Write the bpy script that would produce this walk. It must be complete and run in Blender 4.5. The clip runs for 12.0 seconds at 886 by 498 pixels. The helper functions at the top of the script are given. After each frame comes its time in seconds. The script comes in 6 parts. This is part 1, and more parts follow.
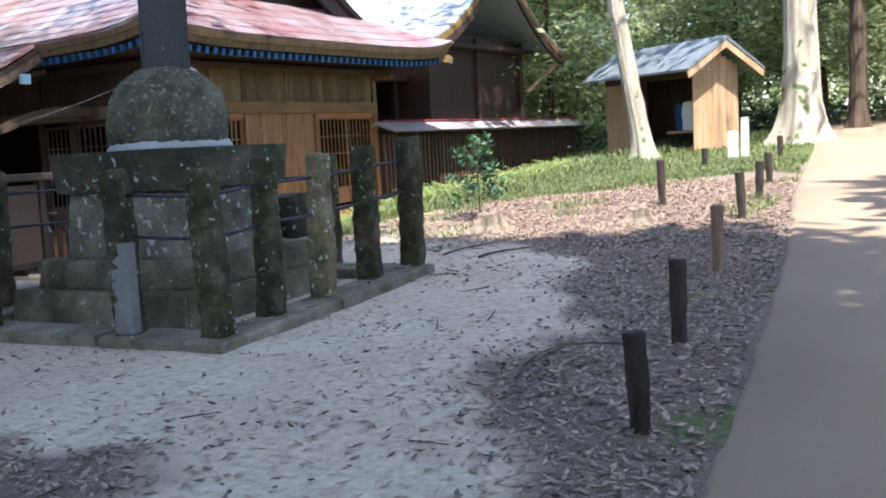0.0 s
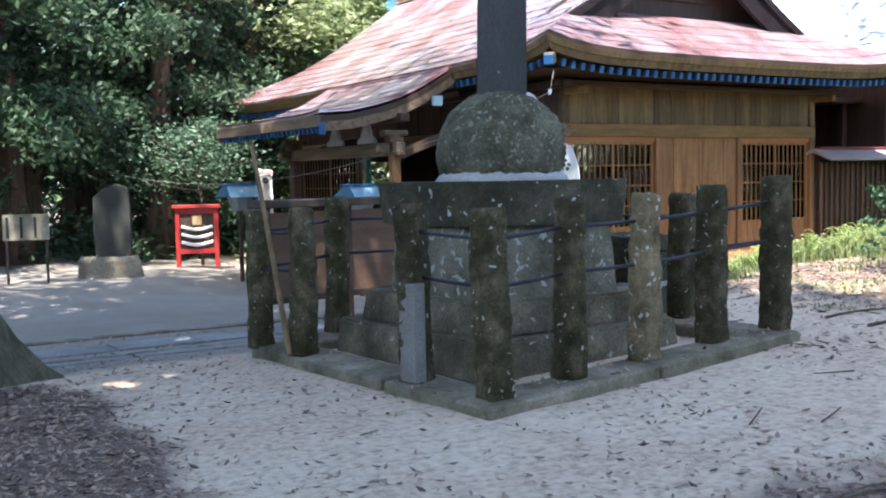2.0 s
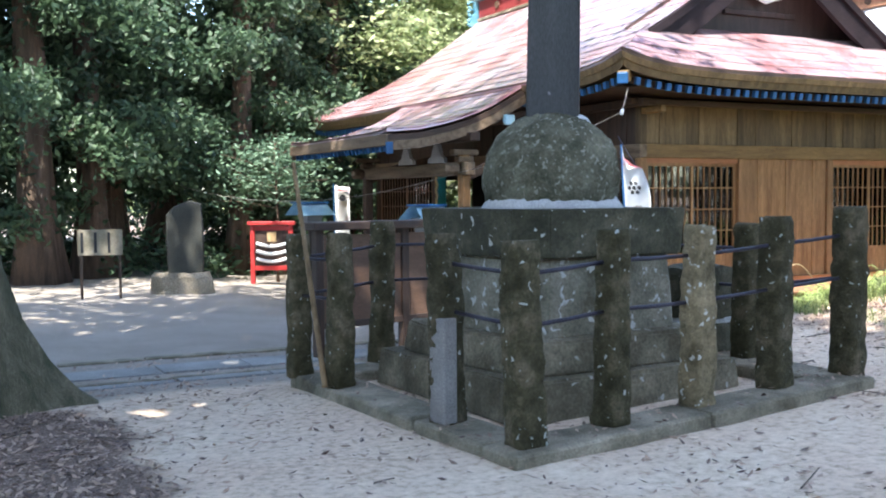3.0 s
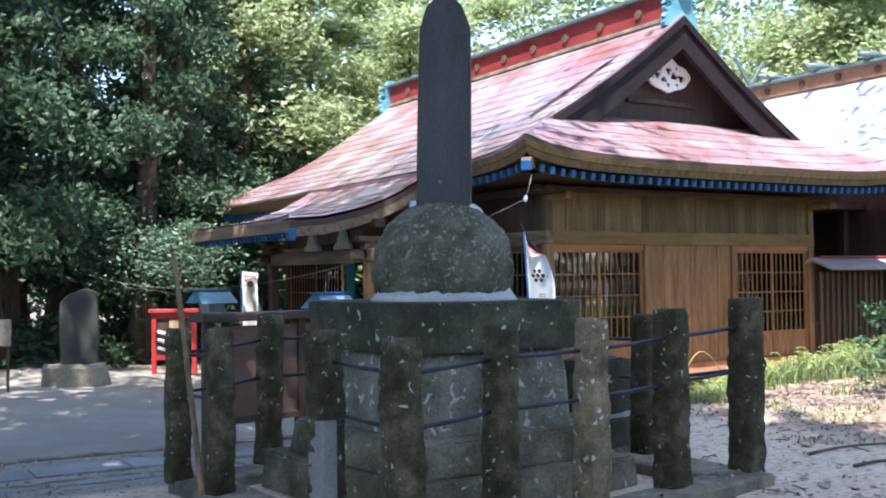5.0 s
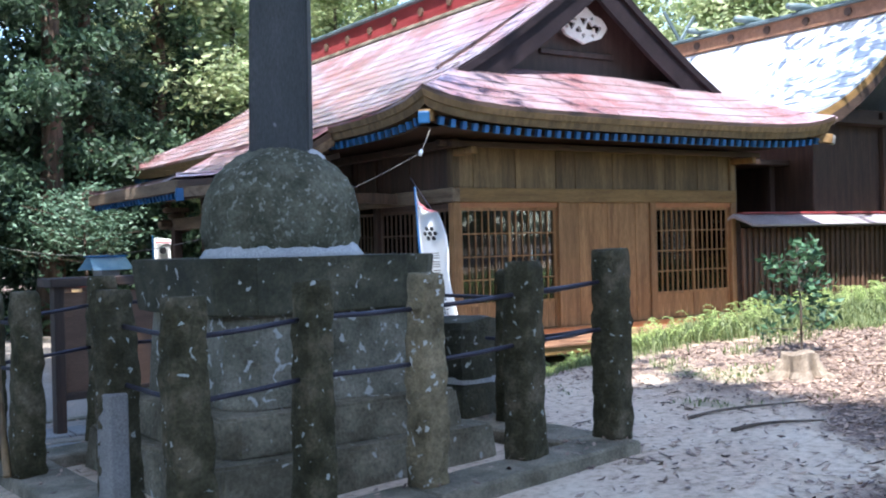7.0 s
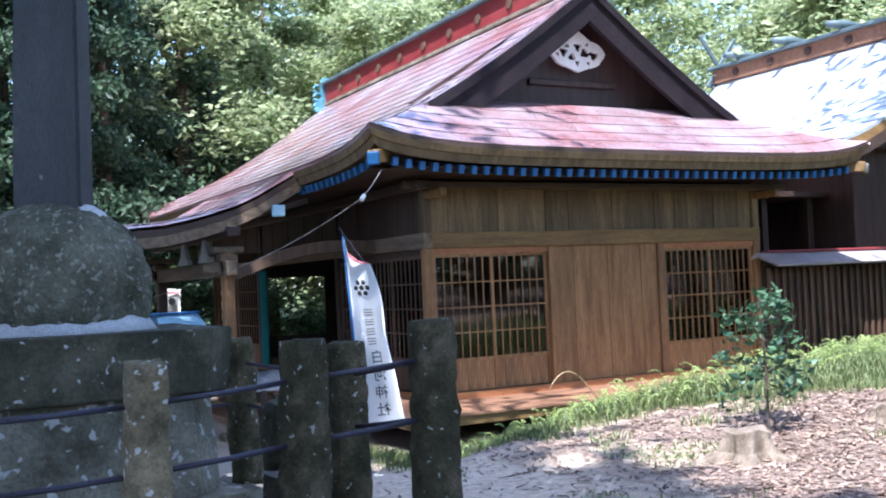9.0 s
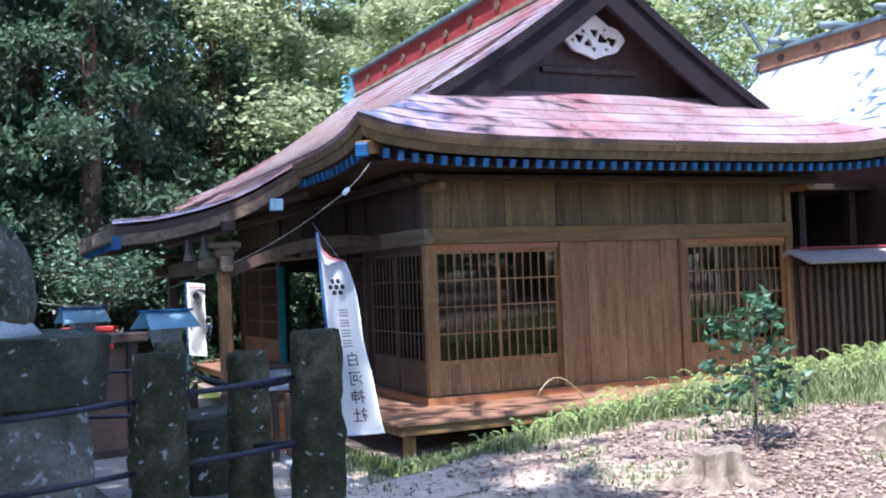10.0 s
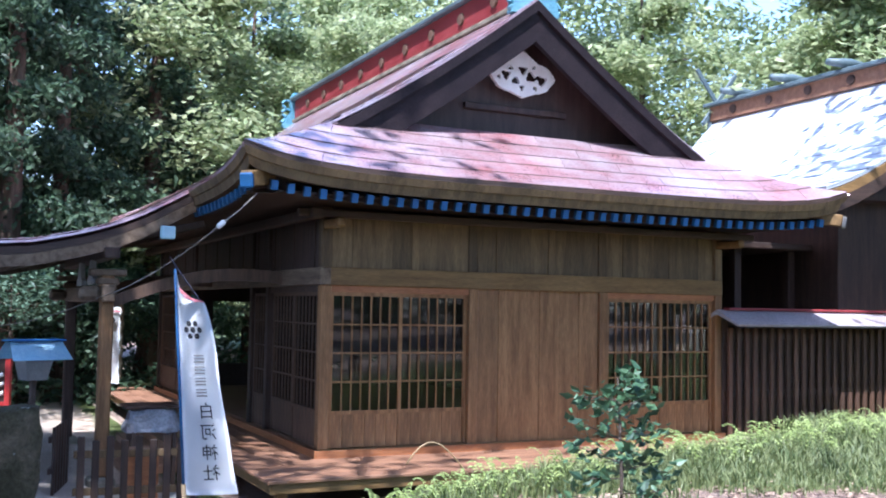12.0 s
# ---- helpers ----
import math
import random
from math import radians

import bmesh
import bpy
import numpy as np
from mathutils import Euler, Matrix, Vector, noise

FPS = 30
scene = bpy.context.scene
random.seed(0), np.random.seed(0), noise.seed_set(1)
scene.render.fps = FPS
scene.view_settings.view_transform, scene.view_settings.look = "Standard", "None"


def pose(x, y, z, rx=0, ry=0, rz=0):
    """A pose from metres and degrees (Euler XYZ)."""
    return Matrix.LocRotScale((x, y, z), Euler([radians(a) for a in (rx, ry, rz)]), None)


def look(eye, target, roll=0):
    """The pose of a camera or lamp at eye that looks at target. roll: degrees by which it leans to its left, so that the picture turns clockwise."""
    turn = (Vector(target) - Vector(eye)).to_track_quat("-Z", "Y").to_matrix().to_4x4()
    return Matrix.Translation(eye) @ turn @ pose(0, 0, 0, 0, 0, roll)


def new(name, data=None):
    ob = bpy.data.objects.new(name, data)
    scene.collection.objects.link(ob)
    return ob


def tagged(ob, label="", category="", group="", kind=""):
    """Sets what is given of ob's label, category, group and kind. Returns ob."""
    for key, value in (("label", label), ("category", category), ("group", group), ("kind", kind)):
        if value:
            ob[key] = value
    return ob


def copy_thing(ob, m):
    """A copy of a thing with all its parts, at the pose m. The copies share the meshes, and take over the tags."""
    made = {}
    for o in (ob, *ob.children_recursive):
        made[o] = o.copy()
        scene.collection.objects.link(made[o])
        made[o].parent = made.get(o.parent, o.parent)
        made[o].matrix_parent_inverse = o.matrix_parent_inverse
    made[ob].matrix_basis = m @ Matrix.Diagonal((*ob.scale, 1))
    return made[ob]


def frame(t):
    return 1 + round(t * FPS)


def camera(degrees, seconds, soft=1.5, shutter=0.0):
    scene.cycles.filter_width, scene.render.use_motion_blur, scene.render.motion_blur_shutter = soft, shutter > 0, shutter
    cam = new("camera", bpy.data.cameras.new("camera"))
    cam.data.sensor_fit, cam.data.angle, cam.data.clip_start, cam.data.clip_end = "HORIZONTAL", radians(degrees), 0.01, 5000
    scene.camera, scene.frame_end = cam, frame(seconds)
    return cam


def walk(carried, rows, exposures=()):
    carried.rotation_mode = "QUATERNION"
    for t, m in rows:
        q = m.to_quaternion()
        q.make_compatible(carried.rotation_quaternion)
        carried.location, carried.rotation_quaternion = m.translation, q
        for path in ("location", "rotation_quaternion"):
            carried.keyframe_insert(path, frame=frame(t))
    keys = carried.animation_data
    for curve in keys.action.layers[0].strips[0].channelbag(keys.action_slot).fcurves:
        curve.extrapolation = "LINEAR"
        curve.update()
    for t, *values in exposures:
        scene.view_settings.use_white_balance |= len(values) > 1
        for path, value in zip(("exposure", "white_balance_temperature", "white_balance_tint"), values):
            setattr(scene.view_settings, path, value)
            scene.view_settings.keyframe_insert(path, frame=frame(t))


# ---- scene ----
cam = camera(46.6, 12.0, soft=2.0)
PATH = [
    (0, (-13.686, -14.772, 1.649), (-12.007, -13.705, 1.447), -3.1),
    (0.5, (-13.102, -14.804, 1.66), (-11.588, -13.512, 1.461), -4.0),
    (1, (-12.638, -14.8, 1.668), (-11.276, -13.348, 1.477), -3.8),
    (1.5, (-12.277, -14.782, 1.738), (-11.065, -13.202, 1.558), -2.4),
    (2, (-11.859, -14.78, 1.777), (-10.805, -13.086, 1.641), -1.1),
    (2.5, (-11.426, -14.681, 1.811), (-10.495, -12.915, 1.698), -0.4),
    (3, (-11.224, -14.58, 1.866), (-10.327, -12.795, 1.762), -0.4),
    (4.8, (-10.864, -14.429, 1.932), (-9.835, -12.715, 1.969), -0.7),
    (5, (-10.803, -14.386, 1.943), (-9.771, -12.674, 1.998), -0.6),
    (5.5, (-10.675, -14.268, 1.929), (-9.628, -12.567, 2.016), -0.6),
    (6, (-10.551, -14.163, 1.882), (-9.482, -12.474, 1.952), -0.7),
    (6.5, (-10.125, -14.176, 1.857), (-9.047, -12.492, 1.874), -1.2),
    (7, (-9.588, -14.134, 1.816), (-8.486, -12.466, 1.806), -1.4),
    (7.2, (-9.39, -14.12, 1.829), (-8.276, -12.46, 1.813), -1.3),
    (8.8, (-7.476, -13.982, 1.951), (-6.495, -12.24, 2.006), -2.4),
    (9, (-7.176, -13.914, 1.956), (-6.232, -12.152, 2.024), -2.5),
    (9.5, (-6.492, -13.757, 1.985), (-5.631, -11.953, 2.066), -2.6),
    (10, (-5.972, -13.712, 1.991), (-5.147, -11.891, 2.05), -2.2),
    (10.5, (-5.621, -13.885, 2.101), (-4.784, -12.069, 2.109), -1.9),
    (11, (-5.317, -13.901, 2.113), (-4.463, -12.093, 2.104), -0.8),
    (11.5, (-4.989, -13.643, 2.156), (-4.124, -11.841, 2.207), 0.4),
    (12, (-4.62, -13.27, 2.2), (-3.754, -11.471, 2.317), 1.0),
]
walk(cam, [(t, look(eye, target, roll)) for t, eye, target, roll in PATH], [(0.0, 1.9, 6200, 10), (1.5, 2.0, 6200, 10), (3.0, 2.45, 6350, 10), (6.0, 1.9, 5850, 12), (7.2, 2.1, 5800, 12), (9.0, 1.95, 5500, 15), (12.0, 1.8, 5350, 18)])

# ---- light ----
SUN_EL, SUN_AZ = 62.0, 222.0          # degrees; azimuth of the sun clockwise from +y
world = bpy.data.worlds.new("world")
scene.world = world
world.use_nodes = True
wn = world.node_tree.nodes
sky = wn.new("ShaderNodeTexSky")
sky.sky_type, sky.sun_disc = "NISHITA", False
sky.sun_elevation, sky.sun_rotation = radians(SUN_EL), radians(SUN_AZ)
world.node_tree.links.new(sky.outputs[0], wn["Background"].inputs[0])
wn["Background"].inputs[1].default_value = 0.15
sun_data = bpy.data.lights.new("sun", "SUN")
sun_data.energy, sun_data.angle, sun_data.color = 3.6, radians(0.5), (1.0, 0.96, 0.88)
sun = new("sun", sun_data)
sa, se = radians(SUN_AZ), radians(SUN_EL)
SUN_DIR = Vector((math.sin(sa) * math.cos(se), math.cos(sa) * math.cos(se), math.sin(se)))
sun.matrix_world = look(SUN_DIR * 60, (0, 0, 0))


# ---- materials ----
def mat(name, c1, c2, rough=0.8, scale=6.0, bump=0.3, fine=60.0, metal=0.0, stretch=(1, 1, 1), spots=None, rnd=0.0, spec=0.5, c3=None, big=0.7):
    """Two-scale procedural surface: a broad stain, a fine grain, optional spots and variation between pieces."""
    m = bpy.data.materials.new(name)
    m.use_nodes = True
    nt = m.node_tree
    n, l = nt.nodes, nt.links
    b = n["Principled BSDF"]
    b.inputs["Roughness"].default_value, b.inputs["Metallic"].default_value = rough, metal
    b.inputs["Specular IOR Level"].default_value = spec
    tc = n.new("ShaderNodeTexCoord")
    mp = n.new("ShaderNodeMapping")
    mp.inputs["Scale"].default_value = stretch
    l.new(tc.outputs["Object"], mp.inputs[0])
    t1 = n.new("ShaderNodeTexNoise")
    t1.inputs["Scale"].default_value, t1.inputs["Detail"].default_value, t1.inputs["Roughness"].default_value = scale * 0.35, 6, 0.6
    t2 = n.new("ShaderNodeTexNoise")
    t2.inputs["Scale"].default_value, t2.inputs["Detail"].default_value, t2.inputs["Roughness"].default_value = fine, 5, 0.65
    l.new(mp.outputs[0], t1.inputs[0])
    l.new(mp.outputs[0], t2.inputs[0])
    r1 = n.new("ShaderNodeValToRGB")
    r1.color_ramp.elements[0].position, r1.color_ramp.elements[1].position = 0.32, big
    r1.color_ramp.elements[0].color, r1.color_ramp.elements[1].color = (*c1, 1), (*c2, 1)
    if c3:
        e = r1.color_ramp.elements.new(0.5)
        e.color = (*c3, 1)
    l.new(t1.outputs["Fac"], r1.inputs[0])
    mx = n.new("ShaderNodeMix")
    mx.data_type, mx.blend_type = "RGBA", "OVERLAY"
    mx.inputs["Factor"].default_value = 0.55
    g = n.new("ShaderNodeValToRGB")
    g.color_ramp.elements[0].position, g.color_ramp.elements[1].position = 0.3, 0.7
    g.color_ramp.elements[0].color, g.color_ramp.elements[1].color = (0.18, 0.18, 0.18, 1), (0.82, 0.82, 0.82, 1)
    l.new(t2.outputs["Fac"], g.inputs[0])
    l.new(r1.outputs[0], mx.inputs["A"])
    l.new(g.outputs[0], mx.inputs["B"])
    out = mx.outputs["Result"]
    if spots:
        colour, sc, thr = spots
        v = n.new("ShaderNodeTexNoise")
        v.inputs["Scale"].default_value, v.inputs["Detail"].default_value, v.inputs["Distortion"].default_value = sc, 2.5, 0.4
        l.new(tc.outputs["Object"], v.inputs[0])
        vr = n.new("ShaderNodeValToRGB")
        vr.color_ramp.elements[0].position, vr.color_ramp.elements[1].position = thr, thr + 0.04
        l.new(v.outputs["Fac"], vr.inputs[0])
        m2 = n.new("ShaderNodeMix")
        m2.data_type = "RGBA"
        m2.inputs["B"].default_value = (*colour, 1)
        l.new(vr.outputs[0], m2.inputs["Factor"])
        l.new(out, m2.inputs["A"])
        out = m2.outputs["Result"]
    if rnd:
        oi = n.new("ShaderNodeObjectInfo")
        mr = n.new("ShaderNodeMapRange")
        mr.inputs["To Min"].default_value, mr.inputs["To Max"].default_value = 1 - rnd, 1 + rnd
        l.new(oi.outputs["Random"], mr.inputs["Value"])
        hs = n.new("ShaderNodeHueSaturation")
        l.new(mr.outputs[0], hs.inputs["Value"])
        l.new(out, hs.inputs["Color"])
        out = hs.outputs[0]
    l.new(out, b.inputs["Base Color"])
    bp = n.new("ShaderNodeBump")
    bp.inputs["Strength"].default_value, bp.inputs["Distance"].default_value = bump, 0.02
    ad = n.new("ShaderNodeMath")
    ad.operation = "ADD"
    l.new(t1.outputs["Fac"], ad.inputs[0])
    l.new(t2.outputs["Fac"], ad.inputs[1])
    l.new(ad.outputs[0], bp.inputs["Height"])
    l.new(bp.outputs[0], b.inputs["Normal"])
    return m


def leafmat(name, dark, light, trans=0.35):
    m = bpy.data.materials.new(name)
    m.use_nodes = True
    n, l = m.node_tree.nodes, m.node_tree.links
    b = n["Principled BSDF"]
    b.inputs["Roughness"].default_value = 0.5
    geo = n.new("ShaderNodeNewGeometry")
    r = n.new("ShaderNodeValToRGB")
    r.color_ramp.elements[0].color, r.color_ramp.elements[1].color = (*dark, 1), (*light, 1)
    l.new(geo.outputs["Random Per Island"], r.inputs[0])
    l.new(r.outputs[0], b.inputs["Base Color"])
    tr = n.new("ShaderNodeBsdfTranslucent")
    l.new(r.outputs[0], tr.inputs[0])
    ms = n.new("ShaderNodeMixShader")
    ms.inputs[0].default_value = trans
    l.new(b.outputs[0], ms.inputs[1])
    l.new(tr.outputs[0], ms.inputs[2])
    l.new(ms.outputs[0], n["Material Output"].inputs[0])
    return m


def plain(name, c, rough=0.5, metal=0.0):
    return mat(name, [v * 0.8 for v in c], [min(1, v * 1.15) for v in c], rough, 8, 0.08, 90, metal)


GRAIN_Z, GRAIN_X, GRAIN_Y = (6, 6, 0.5), (0.5, 6, 6), (6, 0.5, 6)
M = dict(
    stone=mat("mossy_stone", (0.030, 0.027, 0.012), (0.165, 0.135, 0.088), 0.94, 15, 1.0, 48, spots=((0.40, 0.42, 0.38), 17, 0.67), rnd=0.18, c3=(0.066, 0.058, 0.030), spec=0.25),
    pale=mat("lichen_stone", (0.085, 0.068, 0.032), (0.30, 0.235, 0.135), 0.92, 14, 1.0, 46, spots=((0.55, 0.54, 0.48), 14, 0.64)),
    ped=mat("pedestal_stone", (0.075, 0.070, 0.042), (0.27, 0.25, 0.19), 0.9, 7, 0.8, 40, spots=((0.46, 0.46, 0.43), 11, 0.60)),
    slab=mat("slab_stone", (0.022, 0.022, 0.011), (0.105, 0.096, 0.060), 0.9, 8, 0.7, 36, spots=((0.42, 0.43, 0.40), 12, 0.655), c3=(0.044, 0.042, 0.022)),
    step=mat("step_stone", (0.055, 0.047, 0.026), (0.27, 0.235, 0.165), 0.92, 6, 0.8, 34, spots=((0.42, 0.41, 0.37), 8, 0.66), c3=(0.13, 0.112, 0.072)),
    patch=mat("grey_repair", (0.15, 0.14, 0.13), (0.25, 0.24, 0.225), 0.85, 5, 0.2, 80),
    dome=mat("boulder_stone", (0.032, 0.034, 0.018), (0.17, 0.163, 0.115), 0.95, 9, 1.0, 36, spots=((0.24, 0.235, 0.19), 22, 0.60), spec=0.25),
    obelisk=mat("slate_stone", (0.028, 0.031, 0.032), (0.07, 0.072, 0.072), 0.75, 4, 0.3, 50, stretch=(2, 2, 0.5), spots=((0.22, 0.22, 0.23), 6, 0.74)),
    mortar=mat("mortar", (0.34, 0.34, 0.34), (0.5, 0.5, 0.49), 0.9, 7, 0.3, 80),
    kerb=mat("kerb_concrete", (0.075, 0.066, 0.04), (0.34, 0.295, 0.22), 0.92, 7, 0.6, 60, c3=(0.19, 0.168, 0.12)),
    asphalt=mat("path_surface", (0.28, 0.19, 0.125), (0.38, 0.27, 0.185), 0.9, 0.8, 0.5, 220),
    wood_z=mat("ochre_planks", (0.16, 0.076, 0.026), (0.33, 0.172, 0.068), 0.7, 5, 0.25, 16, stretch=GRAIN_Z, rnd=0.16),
    wood_x=mat("ochre_beam", (0.135, 0.073, 0.022), (0.25, 0.145, 0.048), 0.7, 5, 0.25, 16, stretch=GRAIN_X, rnd=0.1),
    wood_y=mat("weathered_beam", (0.09, 0.058, 0.034), (0.21, 0.15, 0.098), 0.75, 5, 0.25, 16, stretch=GRAIN_Y, rnd=0.12),
    # darker than the ochre planks; for upper boards, upper posts and eave board
    dark_z=mat("darker_planks", (0.085, 0.052, 0.023), (0.19, 0.122, 0.055), 0.75, 5, 0.3, 16, stretch=GRAIN_Z, rnd=0.28),
    slat=mat("red_brown_slats", (0.060, 0.030, 0.018), (0.135, 0.068, 0.040), 0.7, 5, 0.25, 16, stretch=GRAIN_Z, rnd=0.25),
    # capping sheet made paler to carry the reflected sky
    capping=mat("sky_pale_capping_sheet", (0.27, 0.23, 0.235), (0.46, 0.41, 0.42), 0.4, 3, 0.1, 30),
    # gable boards coloured near black to hold the gable's shade
    gable=mat("shaded_gable_boards", (0.026, 0.014, 0.012), (0.062, 0.036, 0.030), 0.6, 5, 0.15, 24, stretch=GRAIN_Z),
    old_bamboo=mat("old_bamboo", (0.10, 0.062, 0.026), (0.27, 0.175, 0.080), 0.6, 8, 0.2, 50, stretch=GRAIN_Z),
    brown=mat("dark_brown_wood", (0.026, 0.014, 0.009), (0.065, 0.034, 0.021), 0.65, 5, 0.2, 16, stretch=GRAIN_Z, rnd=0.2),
    brown_x=mat("dark_brown_beam", (0.028, 0.016, 0.011), (0.065, 0.036, 0.024), 0.65, 5, 0.2, 16, stretch=GRAIN_X),
    black=mat("black_bargeboard", (0.008, 0.005, 0.007), (0.022, 0.015, 0.017), 0.6, 5, 0.1, 30, spec=0.2),
    orange=mat("orange_sill", (0.26, 0.095, 0.032), (0.40, 0.165, 0.062), 0.6, 4, 0.15, 20, stretch=GRAIN_X),
    deck=mat("deck_boards", (0.18, 0.085, 0.045), (0.29, 0.155, 0.088), 0.6, 4, 0.2, 20, stretch=GRAIN_X, rnd=0.1),
    board=mat("noticeboard_wood", (0.085, 0.045, 0.027), (0.14, 0.078, 0.048), 0.7, 3, 0.15, 25, stretch=GRAIN_X),
    # red sheets; the lavender tones are the sky's sheen mixed into the base colour
    roof=mat("sky_sheen_red_roof", (0.40, 0.16, 0.165), (0.57, 0.49, 0.53), 0.24, 2.0, 0.05, 40, metal=0.4, rnd=0.10, spec=1.0, c3=(0.48, 0.335, 0.36), big=0.64),
    ridge=mat("ridge_red", (0.19, 0.022, 0.025), (0.29, 0.05, 0.05), 0.5, 3, 0.1, 40),
    grey_roof=mat("grey_sheet_roof", (0.36, 0.40, 0.44), (0.52, 0.56, 0.60), 0.38, 2, 0.08, 30, rnd=0.08, spec=0.8),
    verdigris=mat("verdigris_metal", (0.05, 0.075, 0.085), (0.13, 0.18, 0.19), 0.5, 6, 0.2, 60),
    blue=plain("blue_paint", (0.012, 0.085, 0.22), 0.55),
    pale_blue=mat("pale_blue_paint", (0.05, 0.19, 0.27), (0.18, 0.36, 0.43), 0.55, 6, 0.2, 40),
    teal=plain("teal_cloth", (0.02, 0.22, 0.22), 0.8),
    white=mat("white_paint", (0.62, 0.61, 0.58), (0.82, 0.81, 0.79), 0.6, 6, 0.1, 60),
    sheet=mat("white_lamp_roof", (0.26, 0.50, 0.66), (0.50, 0.70, 0.80), 0.5, 5, 0.1, 50),
    cloth=mat("white_cloth", (0.72, 0.73, 0.73), (0.84, 0.85, 0.85), 0.9, 3, 0.1, 200),
    pink=plain("pink_print", (0.75, 0.25, 0.27), 0.9),
    ink=plain("black_ink", (0.015, 0.015, 0.018), 0.8),
    # red a little darkened for the shade on the notice stand
    red=mat("shade_dark_red_paint", (0.28, 0.015, 0.015), (0.42, 0.035, 0.03), 0.45, 6, 0.1, 50),
    iron=mat("iron_rail", (0.02, 0.018, 0.03), (0.06, 0.055, 0.075), 0.5, 9, 0.2, 90, metal=0.3),
    post=mat("dark_timber_post", (0.02, 0.013, 0.01), (0.065, 0.044, 0.032), 0.85, 8, 0.5, 50, stretch=GRAIN_Z, rnd=0.2),
    # lighter copy of the timber post: sunshine on one bollard as colour
    tan_post=mat("sunlit_timber_post", (0.16, 0.095, 0.06), (0.40, 0.26, 0.17), 0.85, 6, 0.5, 40, stretch=GRAIN_Z),
    # darker version of the ochre wood, with the front's shade in the colour
    front_wood=mat("shaded_front_lattice", (0.055, 0.030, 0.017), (0.125, 0.072, 0.042), 0.7, 5, 0.25, 16, stretch=GRAIN_Z, rnd=0.15),
    bamboo=mat("dry_bamboo", (0.26, 0.17, 0.08), (0.44, 0.31, 0.16), 0.6, 8, 0.2, 50, stretch=GRAIN_Z),
    bark=mat("cedar_bark", (0.05, 0.032, 0.022), (0.17, 0.115, 0.08), 0.95, 4, 1.0, 14, stretch=(5, 5, 0.5), rnd=0.25),
    moss_bark=mat("mossy_bark", (0.045, 0.05, 0.022), (0.16, 0.135, 0.085), 0.95, 4, 1.0, 14, stretch=(5, 5, 0.6)),
    # bark lightened to show sun on the trunks; green spots are creeper
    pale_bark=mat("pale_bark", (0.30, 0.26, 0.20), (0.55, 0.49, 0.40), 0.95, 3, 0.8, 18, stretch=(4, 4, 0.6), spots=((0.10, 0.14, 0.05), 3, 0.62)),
    stump=mat("stump_wood", (0.13, 0.095, 0.065), (0.34, 0.27, 0.20), 0.9, 6, 0.7, 30, stretch=(4, 4, 1)),
    rock=mat("rough_rock", (0.13, 0.11, 0.08), (0.32, 0.27, 0.20), 0.95, 4, 0.8, 30),
    # grey stone darkened by the shade that lies on the stele
    stele=mat("shaded_stele_stone", (0.02, 0.021, 0.017), (0.05, 0.05, 0.04), 0.85, 3, 0.3, 40),
    paving=mat("paving_stone", (0.17, 0.17, 0.165), (0.30, 0.30, 0.285), 0.9, 3, 0.3, 60, rnd=0.12),
    tarp=mat("grey_tarp", (0.16, 0.16, 0.18), (0.34, 0.35, 0.38), 0.45, 6, 0.3, 30),
    # indoor dimness put into the colour of walls and ceiling
    inside=mat("shade_toned_interior", (0.05, 0.035, 0.025), (0.10, 0.07, 0.05), 0.8, 3, 0.1, 30),
    hutwood=mat("hut_planks", (0.30, 0.18, 0.095), (0.50, 0.33, 0.19), 0.75, 4, 0.2, 16, stretch=GRAIN_Z, rnd=0.12),
    slate=mat("hut_roof_sheet", (0.10, 0.115, 0.13), (0.18, 0.20, 0.22), 0.45, 4, 0.1, 40),
    cable=plain("cable_grey", (0.22, 0.20, 0.18), 0.6),
    litter=leafmat("dry_leaf", (0.06, 0.03, 0.022), (0.52, 0.37, 0.27), 0.1),
    twig=mat("dry_twig", (0.06, 0.045, 0.035), (0.16, 0.12, 0.09), 0.9, 8, 0.4, 40),
    grass=leafmat("grass_blade", (0.075, 0.115, 0.036), (0.30, 0.33, 0.145), 0.4),
    maple=leafmat("maple_leaf", (0.05, 0.10, 0.055), (0.20, 0.31, 0.20), 0.35),
    fern=leafmat("fern_leaf", (0.20, 0.28, 0.07), (0.50, 0.58, 0.22), 0.45),
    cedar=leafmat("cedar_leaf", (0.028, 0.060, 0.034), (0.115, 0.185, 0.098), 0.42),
    # leaf green lightened so that the foliage looks sunlit
    broad=leafmat("sunlit_broad_leaf", (0.16, 0.225, 0.085), (0.56, 0.60, 0.34), 0.5),
    bush=leafmat("camellia_leaf", (0.018, 0.055, 0.028), (0.075, 0.15, 0.065), 0.15),
)


def glassmat():
    m = bpy.data.materials.new("window_glass")
    m.use_nodes = True
    n, l = m.node_tree.nodes, m.node_tree.links
    gl = n.new("ShaderNodeBsdfGlossy")
    gl.inputs["Roughness"].default_value = 0.03
    tr = n.new("ShaderNodeBsdfTransparent")
    tr.inputs[0].default_value = (0.75, 0.78, 0.78, 1)
    fr = n.new("ShaderNodeFresnel")
    fr.inputs[0].default_value = 1.55
    ms = n.new("ShaderNodeMixShader")
    l.new(fr.outputs[0], ms.inputs[0])
    l.new(tr.outputs[0], ms.inputs[1])
    l.new(gl.outputs[0], ms.inputs[2])
    l.new(ms.outputs[0], n["Material Output"].inputs[0])
    return m


M["glass"] = glassmat()


